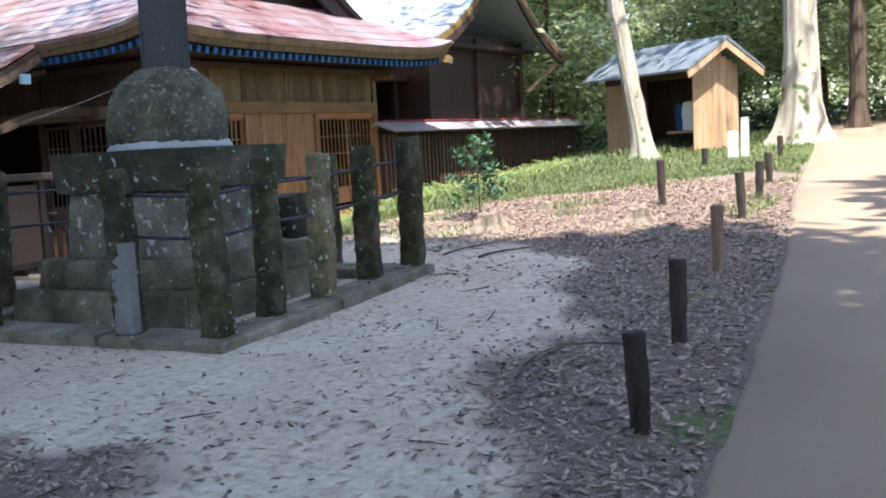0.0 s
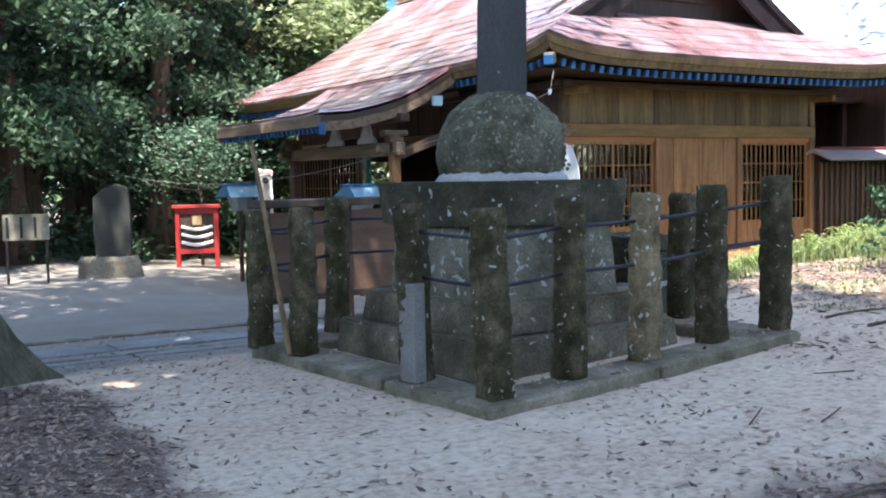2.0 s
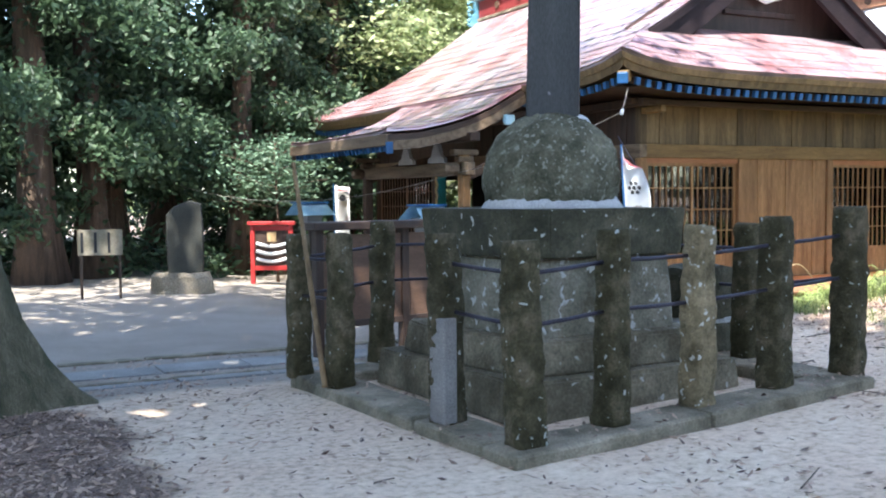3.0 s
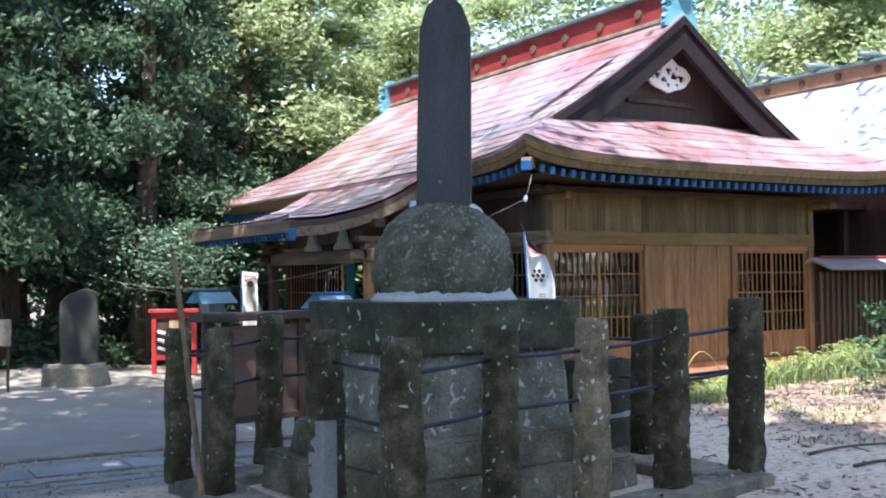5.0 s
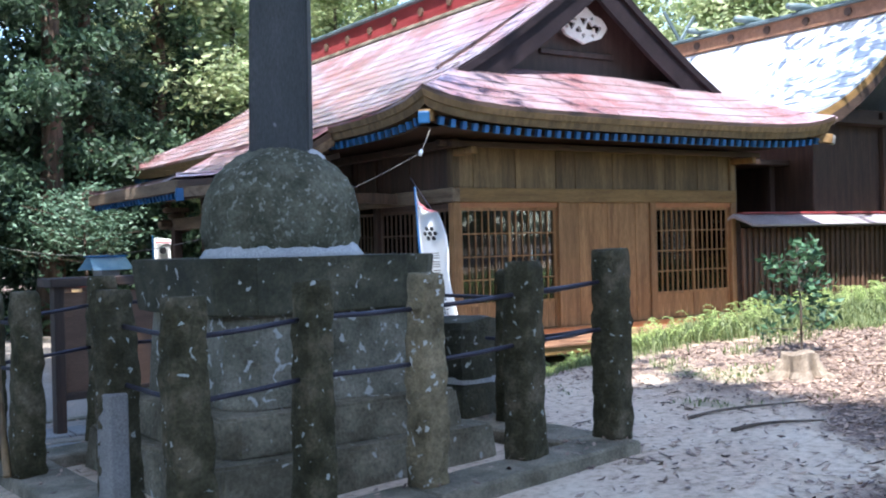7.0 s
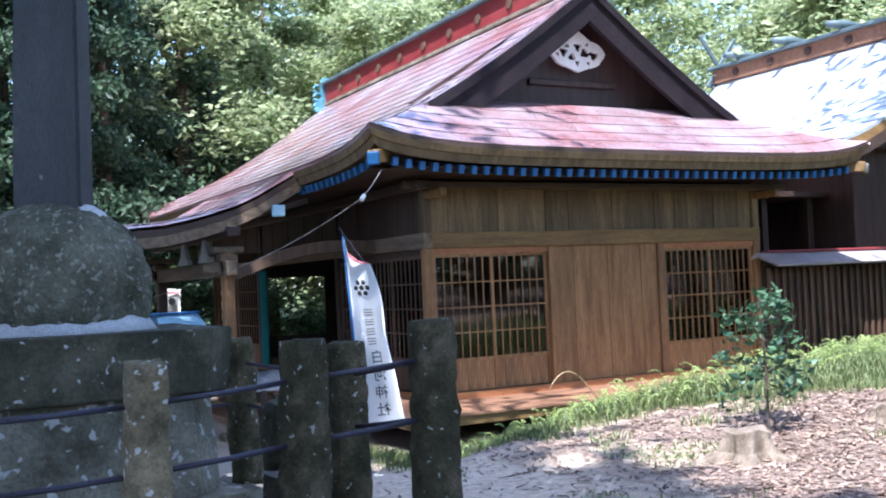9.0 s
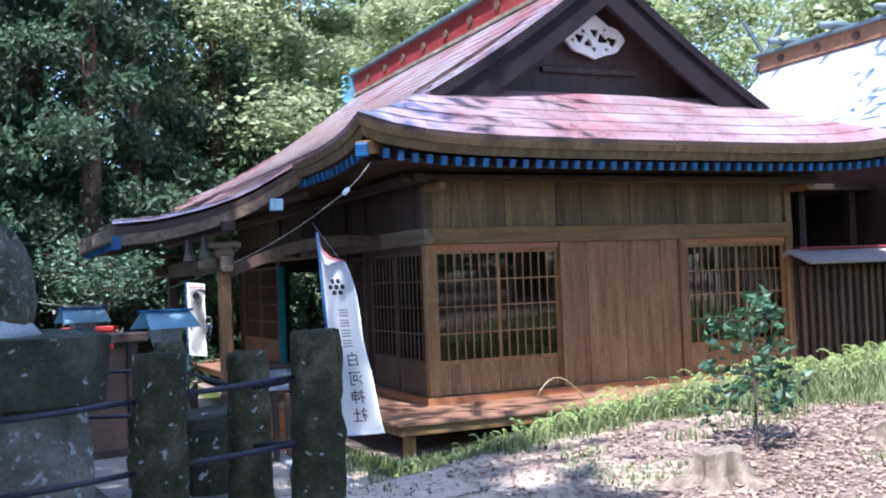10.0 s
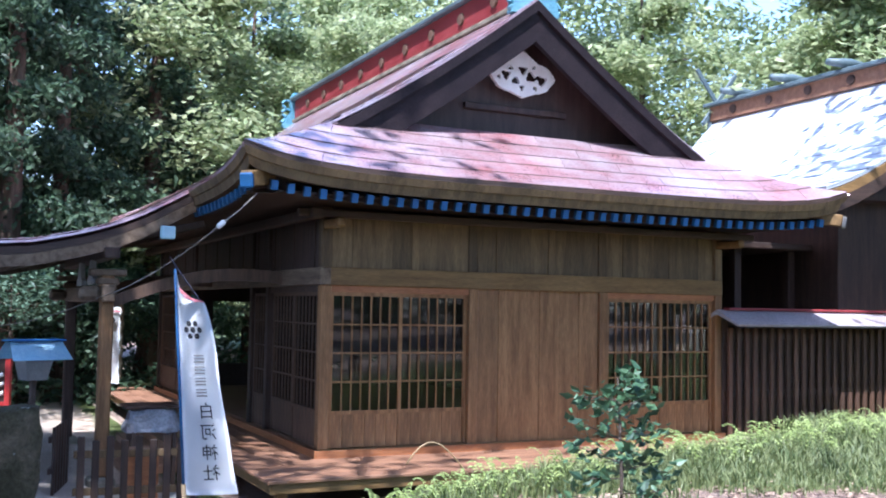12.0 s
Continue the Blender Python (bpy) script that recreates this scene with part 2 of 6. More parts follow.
# ---- building helpers ----
def thing(name, label, category, group="", kind="", m=None):
    ob = new(name)
    ob.empty_display_size = 0.1
    if m is not None:
        ob.matrix_world = m
    return tagged(ob, label, category, group, kind)


def part(name, bm, material, parent=None, label="", smooth=False):
    me = bpy.data.meshes.new(name)
    if smooth:
        for f in bm.faces:
            f.smooth = True
    bm.normal_update()
    bm.to_mesh(me)
    bm.free()
    for k in material if isinstance(material, (list, tuple)) else [material]:
        me.materials.append(M[k])
    ob = new(name, me)
    if parent is not None:
        ob.parent = parent
    return tagged(ob, label)


def share(name, ob, parent, m):
    o = new(name, ob.data)
    o.parent = parent
    o.matrix_local = m
    return o


def box(x0, x1, y0, y1, z0, z1, bev=0.0, bm=None, m=None):
    own = bmesh.new()
    r = bmesh.ops.create_cube(own, size=1)
    bmesh.ops.scale(own, vec=(x1 - x0, y1 - y0, z1 - z0), verts=r["verts"])
    bmesh.ops.translate(own, vec=((x0 + x1) / 2, (y0 + y1) / 2, (z0 + z1) / 2), verts=own.verts)
    if bev:
        bmesh.ops.bevel(own, geom=own.edges[:], offset=bev, segments=1, affect="EDGES")
    if m is not None:
        own.transform(m)
    return join(bm, own)


def join(bm, own):
    if bm is None:
        return own
    me = bpy.data.meshes.new("tmp")
    own.to_mesh(me)
    own.free()
    bm.from_mesh(me)
    bpy.data.meshes.remove(me)
    return bm


def rod(points, radii, sides=10, bm=None, cap=True):
    """A tube through points with a radius at each."""
    bm = bm or bmesh.new()
    pts = [Vector(p) for p in points]
    rings = []
    for i, p in enumerate(pts):
        d = (pts[min(i + 1, len(pts) - 1)] - pts[max(i - 1, 0)]).normalized()
        q = d.to_track_quat("Z", "Y")
        r = radii[i] if isinstance(radii, (list, tuple)) else radii
        rings.append([bm.verts.new(p + q @ Vector((r * math.cos(a), r * math.sin(a), 0))) for a in (2 * math.pi * k / sides for k in range(sides))])
    for a, b in zip(rings, rings[1:]):
        for k in range(sides):
            bm.faces.new((a[k], a[(k + 1) % sides], b[(k + 1) % sides], b[k]))
    if cap:
        bm.faces.new(rings[0][::-1])
        bm.faces.new(rings[-1])
    return bm


def prism(outline, depth, m=None, bm=None):
    """Extrudes an outline in the x-z plane by depth along +y."""
    own = bmesh.new()
    a = [own.verts.new((x, 0, z)) for x, z in outline]
    b = [own.verts.new((x, depth, z)) for x, z in outline]
    own.faces.new(a)
    own.faces.new(b[::-1])
    k = len(a)
    for i in range(k):
        own.faces.new((a[i], b[i], b[(i + 1) % k], a[(i + 1) % k]))
    if m is not None:
        own.transform(m)
    bmesh.ops.recalc_face_normals(own, faces=own.faces)
    return join(bm, own)


def rough(bm, amount, scale, seed=0.0):
    """Pushes the vertices about by noise: worn, hewn stone."""
    for v in bm.verts:
        p = v.co * scale + Vector((seed, seed * 1.7, seed * 0.3))
        v.co += noise.noise_vector(p) * amount + noise.noise_vector(p * 3.1) * amount * 0.4
    return bm


def grid_box(sx, sy, sz, n=3, nz=10, taper=1.0, bev=0.12):
    """A block standing on z=0, cut fine enough to be worn."""
    bm = bmesh.new()
    k = 4 * n
    ring = []
    for i in range(k):
        side, u = divmod(i, n)
        u = u / n * 2 - 1
        ring.append([(u, -1), (1, u), (-u, 1), (-1, -u)][side])
    rings = []
    for j in range(nz + 1):
        w = j / nz
        s = 1 + (taper - 1) * w
        if j == nz:
            s *= 0.93
        rows = []
        for x, y in ring:
            c = 1 - bev * (abs(x * y)) ** 3
            rows.append(bm.verts.new((x * sx / 2 * s * c, y * sy / 2 * s * c, sz * (w if j < nz else 1.0) - (0.0 if j < nz else 0))))
        rings.append(rows)
    for j in range(nz):
        for i in range(k):
            bm.faces.new((rings[j][i], rings[j][(i + 1) % k], rings[j + 1][(i + 1) % k], rings[j + 1][i]))
    top = bm.verts.new((0, 0, sz * 1.005))
    for i in range(k):
        bm.faces.new((rings[-1][i], rings[-1][(i + 1) % k], top))
    bm.faces.new(rings[0][::-1])
    return bm


def soup(name, verts, faces, material, parent=None, label=""):
    me = bpy.data.meshes.new(name)
    me.from_pydata(verts, [], faces)
    me.materials.append(M[material])
    ob = new(name, me)
    if parent is not None:
        ob.parent = parent
    return tagged(ob, label)


def leaves(rng, centres, size, aspect=0.5, droop=0.0, flat=0.5):
    """Leaf rhombs, one island each, at the centres; flat=1 lies level."""
    n = len(centres)
    a = rng.uniform(0, 2 * math.pi, n)
    up = rng.normal(0, 1, (n, 3)) * (1 - flat)
    up[:, 2] += flat + 0.05
    up /= np.linalg.norm(up, axis=1)[:, None]
    d = np.stack([np.cos(a), np.sin(a), np.full(n, -droop)], 1)
    d -= (d * up).sum(1)[:, None] * up
    d /= np.linalg.norm(d, axis=1)[:, None]
    e = np.cross(up, d)
    s = (size * rng.uniform(0.6, 1.4, n))[:, None]
    c = np.asarray(centres)
    v = np.stack([c - d * s, c + e * s * aspect - up * s * 0.12, c + d * s, c - e * s * aspect - up * s * 0.12], 1).reshape(-1, 3)
    f = np.arange(4 * n).reshape(-1, 4)
    return v, f


# ---- ground ----
def step(a, b, x):
    t = min(1.0, max(0.0, (x - a) / (b - a)))
    return t * t * (3 - 2 * t)


def ground_z(x, y):
    bank = float(np.interp(x, (-60, -14, -8.5, -4.3, -1, 0.5, 2, 4, 8, 17, 60), (0.0, 0.02, 0.07, 0.26, 0.40, 0.50, 0.62, 0.68, 0.92, 1.35, 2.6)))
    low = float(np.interp(x, (-6, -3, 2, 5, 7, 17, 60), (-0.10, -0.30, -0.28, -0.08, 0.22, 1.0, 2.4)))
    top = float(np.interp(x, (-6, -3, -2.3, -1, 0.5), (-6.0, -5.9, -5.6, -5.0, -4.7)))
    foot = float(np.interp(x, (-6, -3, -2.3, -1, 0.5), (-3.0, -3.0, -3.2, -2.9, -2.6)))
    s = step(top, foot, y)
    z = bank * (1 - s) + low * s
    z += 0.03 * noise.noise((x * 0.5, y * 0.5, 0)) + 0.012 * noise.noise((x * 2.1, y * 2.1, 3))
    return z


PATH_Y = lambda x: -13.36 + 0.2 * (x + 9.5) + 0.04 * math.sin(x * 0.4)  # noqa: E731


def zones(x, y):
    """How much of leaf litter, grass and gravel the ground shows."""
    w = 0.9 * noise.noise((x * 0.7, y * 0.7, 7)) + 0.5 * noise.noise((x * 2.3, y * 2.3, 9))
    edge = y - PATH_Y(x)
    wide = float(np.interp(x, (-11, -9.7, -7.5, -3.5, -2.0, 0.0, 3.0), (0.1, 1.0, 1.5, 1.75, 3.6, 5.4, 6.5)))
    lit = step(wide + 0.75, wide - 0.65, edge + 0.75 * w)
    lit = max(lit, step(-9.7, -10.4, x + 0.5 * w) * step(-11.5, -10.0, y) * step(-3.8, -4.6, y))
    lit = max(lit, 0.62 * step(-3.0, -1.0, x + w) * step(-9.5, -8.5, y))
    bank = float(np.interp(x, (-3, -1.8, 0, 1, 2.5, 5, 9), (-4.1, -5.2, -5.2, -5.4, -6.4, -8.3, -10.8)))
    gr = step(-2.1, -1.2, x + 0.3 * w) * step(bank - 0.45, bank + 0.35, y + 0.5 * w)
    gr = max(gr, 0.40 * step(-3.4, -2.6, x) * step(-8.8, -7.8, y) * step(0.12, 0.3, noise.noise((x * 1.1, y * 1.1, 14))))
    gr = max(gr, 0.55 * step(0.9, 0.2, edge + w * 0.6) * step(0.3, 0.6, noise.noise((x * 0.9, y * 0.9, 4)) + 0.3))
    gr *= step(-1.0, -1.6, y) if -1.3 < x < 7 else 1
    gv = step(-5.2, -4.0, y + 0.3 * w) * step(-1.5, -4.0, x) if x < -2 else 0
    gr *= 1 - gv
    return lit * (1 - gr), gr, gv


def spread(lo, hi, fine, far):
    a = list(np.arange(lo, hi, fine))
    d, left, right = fine, [], []
    p = lo
    while p > -far:
        d *= 1.35
        p -= d
        left.append(p)
    p, d = a[-1], fine
    while p < far:
        d *= 1.35
        p += d
        right.append(p)
    return left[::-1] + a + right


def build_ground():
    xs, ys = spread(-15.5, 9.0, 0.13, 400), spread(-16.5, 1.5, 0.13, 400)
    nx, ny = len(xs), len(ys)
    verts, cols = [], []
    for y in ys:
        for x in xs:
            verts.append((x, y, ground_z(x, y)))
            cols.extend((*zones(x, y), 1.0))
    faces = [(j * nx + i, j * nx + i + 1, (j + 1) * nx + i + 1, (j + 1) * nx + i) for j in range(ny - 1) for i in range(nx - 1)]
    me = bpy.data.meshes.new("ground")
    me.from_pydata(verts, [], faces)
    at = me.color_attributes.new("zone", "FLOAT_COLOR", "POINT")
    at.data.foreach_set("color", cols)
    for p in me.polygons:
        p.use_smooth = True
    m = bpy.data.materials.new("earth")
    m.use_nodes = True
    n, l = m.node_tree.nodes, m.node_tree.links
    b = n["Principled BSDF"]
    b.inputs["Roughness"].default_value, b.inputs["Specular IOR Level"].default_value = 0.95, 0.2
    tc = n.new("ShaderNodeTexCoord")

    def tex(scale, detail=6):
        t = n.new("ShaderNodeTexNoise")
        t.inputs["Scale"].default_value, t.inputs["Detail"].default_value, t.inputs["Roughness"].default_value = scale, detail, 0.65
        l.new(tc.outputs["Object"], t.inputs[0])
        return t

    def ramp(t, *stops):
        r = n.new("ShaderNodeValToRGB")
        for k, (p, c) in enumerate(stops):
            e = r.color_ramp.elements[k] if k < 2 else r.color_ramp.elements.new(p)
            e.position, e.color = p, (*c, 1)
        l.new(t.outputs["Fac"], r.inputs[0])
        return r

    big, mid, fine = tex(0.7), tex(14), tex(70)
    sand = ramp(mid, (0.3, (0.42, 0.315, 0.22)), (0.72, (0.78, 0.645, 0.50)), (0.5, (0.65, 0.525, 0.40)))
    litt = ramp(fine, (0.33, (0.06, 0.042, 0.033)), (0.68, (0.42, 0.325, 0.265)), (0.5, (0.21, 0.152, 0.122)))
    soil = ramp(mid, (0.3, (0.05, 0.07, 0.02)), (0.7, (0.14, 0.16, 0.055)))
    grav = ramp(fine, (0.3, (0.18, 0.155, 0.13)), (0.7, (0.42, 0.37, 0.315)))
    va = n.new("ShaderNodeVertexColor")
    va.layer_name = "zone"
    sp = n.new("ShaderNodeSeparateColor")
    l.new(va.outputs[0], sp.inputs[0])
    out = sand.outputs[0]
    for k, r in ((2, grav), (0, litt), (1, soil)):
        ad = n.new("ShaderNodeMath")
        ad.operation = "ADD"
        l.new(sp.outputs[k], ad.inputs[0])
        sb = n.new("ShaderNodeMath")
        sb.operation, sb.inputs[1].default_value = "MULTIPLY_ADD", 0.9
        sb.inputs[2].default_value = -0.45
        l.new(mid.outputs["Fac"], sb.inputs[0])
        l.new(sb.outputs[0], ad.inputs[1])
        mr = n.new("ShaderNodeMapRange")
        mr.inputs["From Min"].default_value, mr.inputs["From Max"].default_value = 0.25, 0.6
        l.new(ad.outputs[0], mr.inputs["Value"])
        mx = n.new("ShaderNodeMix")
        mx.data_type = "RGBA"
        l.new(mr.outputs[0], mx.inputs["Factor"])
        l.new(out, mx.inputs["A"])
        l.new(r.outputs[0], mx.inputs["B"])
        out = mx.outputs["Result"]
    ov = n.new("ShaderNodeMix")
    ov.data_type, ov.blend_type = "RGBA", "OVERLAY"
    ov.inputs["Factor"].default_value = 0.4
    l.new(out, ov.inputs["A"])
    l.new(big.outputs["Fac"], ov.inputs["B"])
    l.new(ov.outputs["Result"], b.inputs["Base Color"])
    bp = n.new("ShaderNodeBump")
    bp.inputs["Strength"].default_value, bp.inputs["Distance"].default_value = 0.6, 0.03
    l.new(fine.outputs["Fac"], bp.inputs["Height"])
    l.new(bp.outputs[0], b.inputs["Normal"])
    me.materials.append(m)
    tagged(new("ground", me), "sandy earth ground with leaf litter, gravel and grass", "ground", kind="structure")


def build_path():
    bm = bmesh.new()
    rows = []
    x = -40.0
    while x < 60:
        y = PATH_Y(x)
        rows.append([bm.verts.new((x + 0.02 * k, y - w + (0.05 * noise.noise((x * 1.7, k, 0)) if k == 0 else 0), ground_z(x, y - w) + (0.025 if 0 < k else -0.02))) for k, w in enumerate((0, 0.06, 0.8, 1.6, 2.4, 3.2))])
        x += 0.25
    for a, b in zip(rows, rows[1:]):
        for k in range(5):
            bm.faces.new((a[k], a[k + 1], b[k + 1], b[k]))
    bmesh.ops.recalc_face_normals(bm, faces=bm.faces)
    ob = part("path", bm, "asphalt", smooth=True)
    tagged(ob, "smooth grey-brown paved footpath through the shrine grounds", "path", kind="structure")


build_ground()
build_path()

# ---- the stone fence round the monument ----
FENCE = [  # post: x, y, top, width, material
    (-7.68, -8.74, 1.56, 0.25, "stone"), (-6.91, -8.64, 1.62, 0.225, "stone"), (-6.05, -8.55, 1.63, 0.23, "pale"),
    (-5.19, -8.46, 1.68, 0.25, "stone"), (-4.36, -8.45, 1.74, 0.26, "stone"),
    (-7.80, -7.84, 1.59, 0.23, "stone"), (-8.00, -6.13, 1.53, 0.22, "stone"), (-8.10, -5.33, 1.51, 0.22, "stone"),
    (-7.22, -5.24, 1.60, 0.22, "stone"), (-4.47, -7.38, 1.58, 0.25, "stone"), (-4.56, -5.35, 1.58, 0.24, "stone"),
    (-5.55, -5.12, 1.60, 0.22, "stone"),
]
KERB = pose(-7.90, -8.98, 0.0, 0, 0, 4.4)


def kerb_top(x, y):
    u = (KERB.inverted() @ Vector((x, y, 0))).x
    return 0.185 + 0.05 * u


def build_fence():
    f = thing("stone_fence", "low mossy stone post fence with iron rails on a kerb", "fence", m=pose(-7.9, -8.98, 0.08))
    inv = f.matrix_world.inverted()
    kb = KERB @ Matrix(((1, 0, 0, 0), (0, 1, 0, 0), (0.05, 0, 1, 0), (0, 0, 0, 1)))
    L, W, d = 3.60, 3.72, 0.40
    for a, b, c, e in ((0, 1.75, 0, d), (1.76, L, 0.0, d), (0, d, d + 0.005, 1.35), (0, d, 1.40, W), (L - d, L, d + 0.005, W), (d + 0.005, L - d - 0.005, W - d, W)):
        nx, ny = max(1, int((b - a) / 0.15)), max(1, int((e - c) / 0.15))
        bm = box(a, b, c, e, -0.08, 0.185, 0.018)
        bmesh.ops.subdivide_edges(bm, edges=[ed for ed in bm.edges if ed.calc_length() > 0.5], cuts=max(nx, ny))
        bm.transform(inv @ kb)
        rough(bm, 0.010, 4.0, a + c)
        part("kerb", bm, "kerb", f, "weathered concrete kerb")
    for i, (x, y, top, w, m) in enumerate(FENCE):
        z0 = kerb_top(x, y)
        bm = grid_box(w, w * 0.96, top - z0 + 0.02, 6, 26, 0.90, 0.14)
        rough(bm, 0.020, 3.0, i * 3.3)
        rough(bm, 0.013, 11.0, i * 1.7)
        rough(bm, 0.011, 24.0, i * 2.9)
        lean = pose(0, 0, 0, (i * 7 % 5 - 2) * 0.5, (i * 3 % 5 - 2) * 0.6, 5 + (i * 11 % 7) * 2)
        bm.transform(inv @ Matrix.Translation((x, y, z0 - 0.02)) @ lean)
        part("post", bm, m, f, "pale lichen-covered stone post" if m == "pale" else "", smooth=True)
        if i == 5:  # the lower half of this post is patched on one face
            bm = box(-w * 0.55, -w * 0.02, -w * 0.55, w * 0.30, 0.0, 0.78, 0.012)
            bm.transform(inv @ Matrix.Translation((x, y, z0)) @ pose(0, 0, 0, 0, 0, 8))
            part("repair_patch", bm, "patch", f, "grey mortar patch")
    zb = kerb_top(-4.5, -6.8)
    for name, w, d, z0, h, m, amount, label in (("footing_stone", 0.62, 0.60, -0.02, 0.30, "slab", 0.02, "dark footing stone"), ("mortar_joint", 0.58, 0.56, 0.27, 0.06, "mortar", 0.008, "pale mortar joint"), ("rough_block", 0.60, 0.56, 0.32, 0.48, "slab", 0.035, "rough dark lichened stone block")):
        bm = grid_box(w, d, h, 5, 7, 0.96, 0.10)
        rough(bm, amount, 4.0, z0 * 9)
        bm.transform(inv @ Matrix.Translation((-4.52, -6.78, zb + z0)) @ pose(0, 0, 0, 0, 0, 6))
        part(name, bm, m, f, label)
    for a, b in ((0, 1), (1, 2), (2, 3), (3, 4), (5, 0), (7, 6), (7, 8), (4, 9), (9, 10), (10, 11), (11, 8)):
        (xa, ya, ta, *_), (xb, yb, tb, *_) = FENCE[a], FENCE[b]
        for drop in (0.22, 0.57):
            p, q = Vector((xa, ya, ta - drop)), Vector((xb, yb, tb - drop))
            mid = (p + q) / 2 - Vector((0, 0, 0.006))
            bm = rod([p, mid, q], 0.0155, 8)
            bm.transform(inv)
            part("rail", bm, "iron", f, smooth=True)


def octagon(h, c):
    return [(-h + c, -h), (h - c, -h), (h, -h + c), (h, h - c), (h - c, h), (-h + c, h), (-h, h - c), (-h, -h + c)]


def block(h0, h1, c0, c1, z0, z1, bev=0.0):
    bm = bmesh.new()
    lo = [bm.verts.new((x, y, z0)) for x, y in octagon(h0, c0)]
    hi = [bm.verts.new((x, y, z1)) for x, y in octagon(h1, c1)]
    for i in range(8):
        bm.faces.new((lo[i], lo[(i + 1) % 8], hi[(i + 1) % 8], hi[i]))
    bm.faces.new(lo[::-1])
    bm.faces.new(hi)
    if bev:
        bmesh.ops.bevel(bm, geom=bm.edges[:], offset=bev, segments=2, affect="EDGES")
    bmesh.ops.subdivide_edges(bm, edges=[e for e in bm.edges if e.calc_length() > 0.4], cuts=4, use_grid_fill=True)
    return bm


def build_monument():
    t = thing("stone_monument", "dark slate obelisk on a mossy boulder and a stepped stone pedestal", "monument", m=pose(-6.25, -6.83, 0.12, 0, 0, 4.4))
    part("lower_step", rough(block(1.18, 1.15, 0.06, 0.06, 0.0, 0.33, 0.02), 0.025, 3, 1), "step", t, "grey mossy lower step")
    part("upper_step", rough(block(1.01, 0.98, 0.10, 0.10, 0.33, 0.60, 0.02), 0.02, 3, 2), "step", t, "grey mossy upper step")
    part("pedestal", rough(block(0.83, 0.80, 0.16, 0.18, 0.60, 1.24, 0.015), 0.01, 3, 3), "ped", t, "grey pedestal blotched with pale lichen")
    part("cap_slab", rough(block(0.89, 0.93, 0.20, 0.22, 1.24, 1.63, 0.012), 0.008, 3, 4), "slab", t, "dark mossy cap slab")
    bm = bmesh.new()
    bmesh.ops.create_cone(bm, cap_ends=True, segments=36, radius1=0.66, radius2=0.56, depth=0.14)
    bmesh.ops.translate(bm, vec=(0, 0, 1.66), verts=bm.verts)
    part("mortar_bed", rough(bm, 0.02, 4, 5), "mortar", t, "pale mortar bed", smooth=True)
    bm = bmesh.new()
    bmesh.ops.create_uvsphere(bm, u_segments=72, v_segments=48, radius=0.60)
    for v in bm.verts:
        z = max(-0.999, min(0.999, v.co.z / 0.60))
        r = 1.0 if z > 0 else max(0.1, (1 - (z * 1.0) ** 4)) ** 0.5
        if z > 0:
            r = ((1 - z ** 2.5) ** 0.52) / max(1e-4, (1 - z * z) ** 0.5) if z < 0.999 else 1
        else:
            r = 1 / max(0.05, (1 - z * z) ** 0.5) * (1 - 0.35 * z * z)
        v.co.x, v.co.y = v.co.x * min(r, 3), v.co.y * min(r, 3)
        v.co.z = max(-0.17, v.co.z * (1.02 if z > 0 else 1))
    rough(bm, 0.016, 7, 6)
    rough(bm, 0.020, 15, 8)
    rough(bm, 0.010, 34, 9)
    bmesh.ops.translate(bm, vec=(0, 0, 1.86), verts=bm.verts)
    part("boulder", bm, "dome", t, "rough domed boulder", smooth=True)
    # the slate shaft: flat, with a pointed head, turned to face the path
    out = [(-0.235, 0), (0.235, 0), (0.225, 1.0), (0.215, 1.72), (0.15, 1.90), (0.03, 2.02), (-0.04, 2.02), (-0.16, 1.89), (-0.215, 1.70), (-0.225, 1.0)]
    bm = prism(out, 0.20, Matrix.Translation((0, -0.10, 0)))
    bmesh.ops.bevel(bm, geom=[e for e in bm.edges if abs((e.verts[0].co - e.verts[1].co).y) < 0.01], offset=0.02, segments=2, affect="EDGES")
    bm.transform(pose(-0.0, -0.02, 2.24, 0, 1.0, -40))
    part("shaft", rough(bm, 0.006, 4, 9), "obelisk", t, "dark slate shaft with a pointed head")
    bm = bmesh.new()
    bmesh.ops.create_uvsphere(bm, u_segments=20, v_segments=12, radius=0.24)
    bmesh.ops.scale(bm, vec=(1.1, 0.8, 0.42), verts=bm.verts)
    bm.transform(pose(0.06, -0.06, 2.36, 0, 0, -40))
    part("mortar_collar", rough(bm, 0.03, 5, 10), "mortar", t, "pale mortar collar", smooth=True)


build_fence()
build_monument()


def build_bamboo():
    p, q = Vector((-8.15, -6.15, 0.20)), Vector((-8.12, -5.28, 2.18))
    bm = bmesh.new()
    pts, rad = [], []
    for i in range(9):
        w = i / 8
        for k, r in ((-0.008, 0.026), (0.0, 0.030), (0.008, 0.026)):
            if 0 <= w + k <= 1:
                pts.append(p.lerp(q, w + k))
                rad.append(r * (1.05 - 0.25 * w))
    ob = part("bamboo_pole", rod(pts, rad, 10, bm), "old_bamboo", smooth=True)
    tagged(ob, "dry bamboo pole leaning on the stone fence posts", "pole")


build_bamboo()

# ---- the shrine hall ----
X1, Y1 = 6.75, 11.6                     # depth and front width
EX0, EX1, EY0, EY1 = -1.57, 8.05, -1.55, 13.15  # eaves
RX, GY = 3.26, 0.32                      # ridge line, gable wall
EAVE_Z = 3.85


def eave_lift(d):
    return 0.27 * math.exp(-max(d, 0) / 0.75)


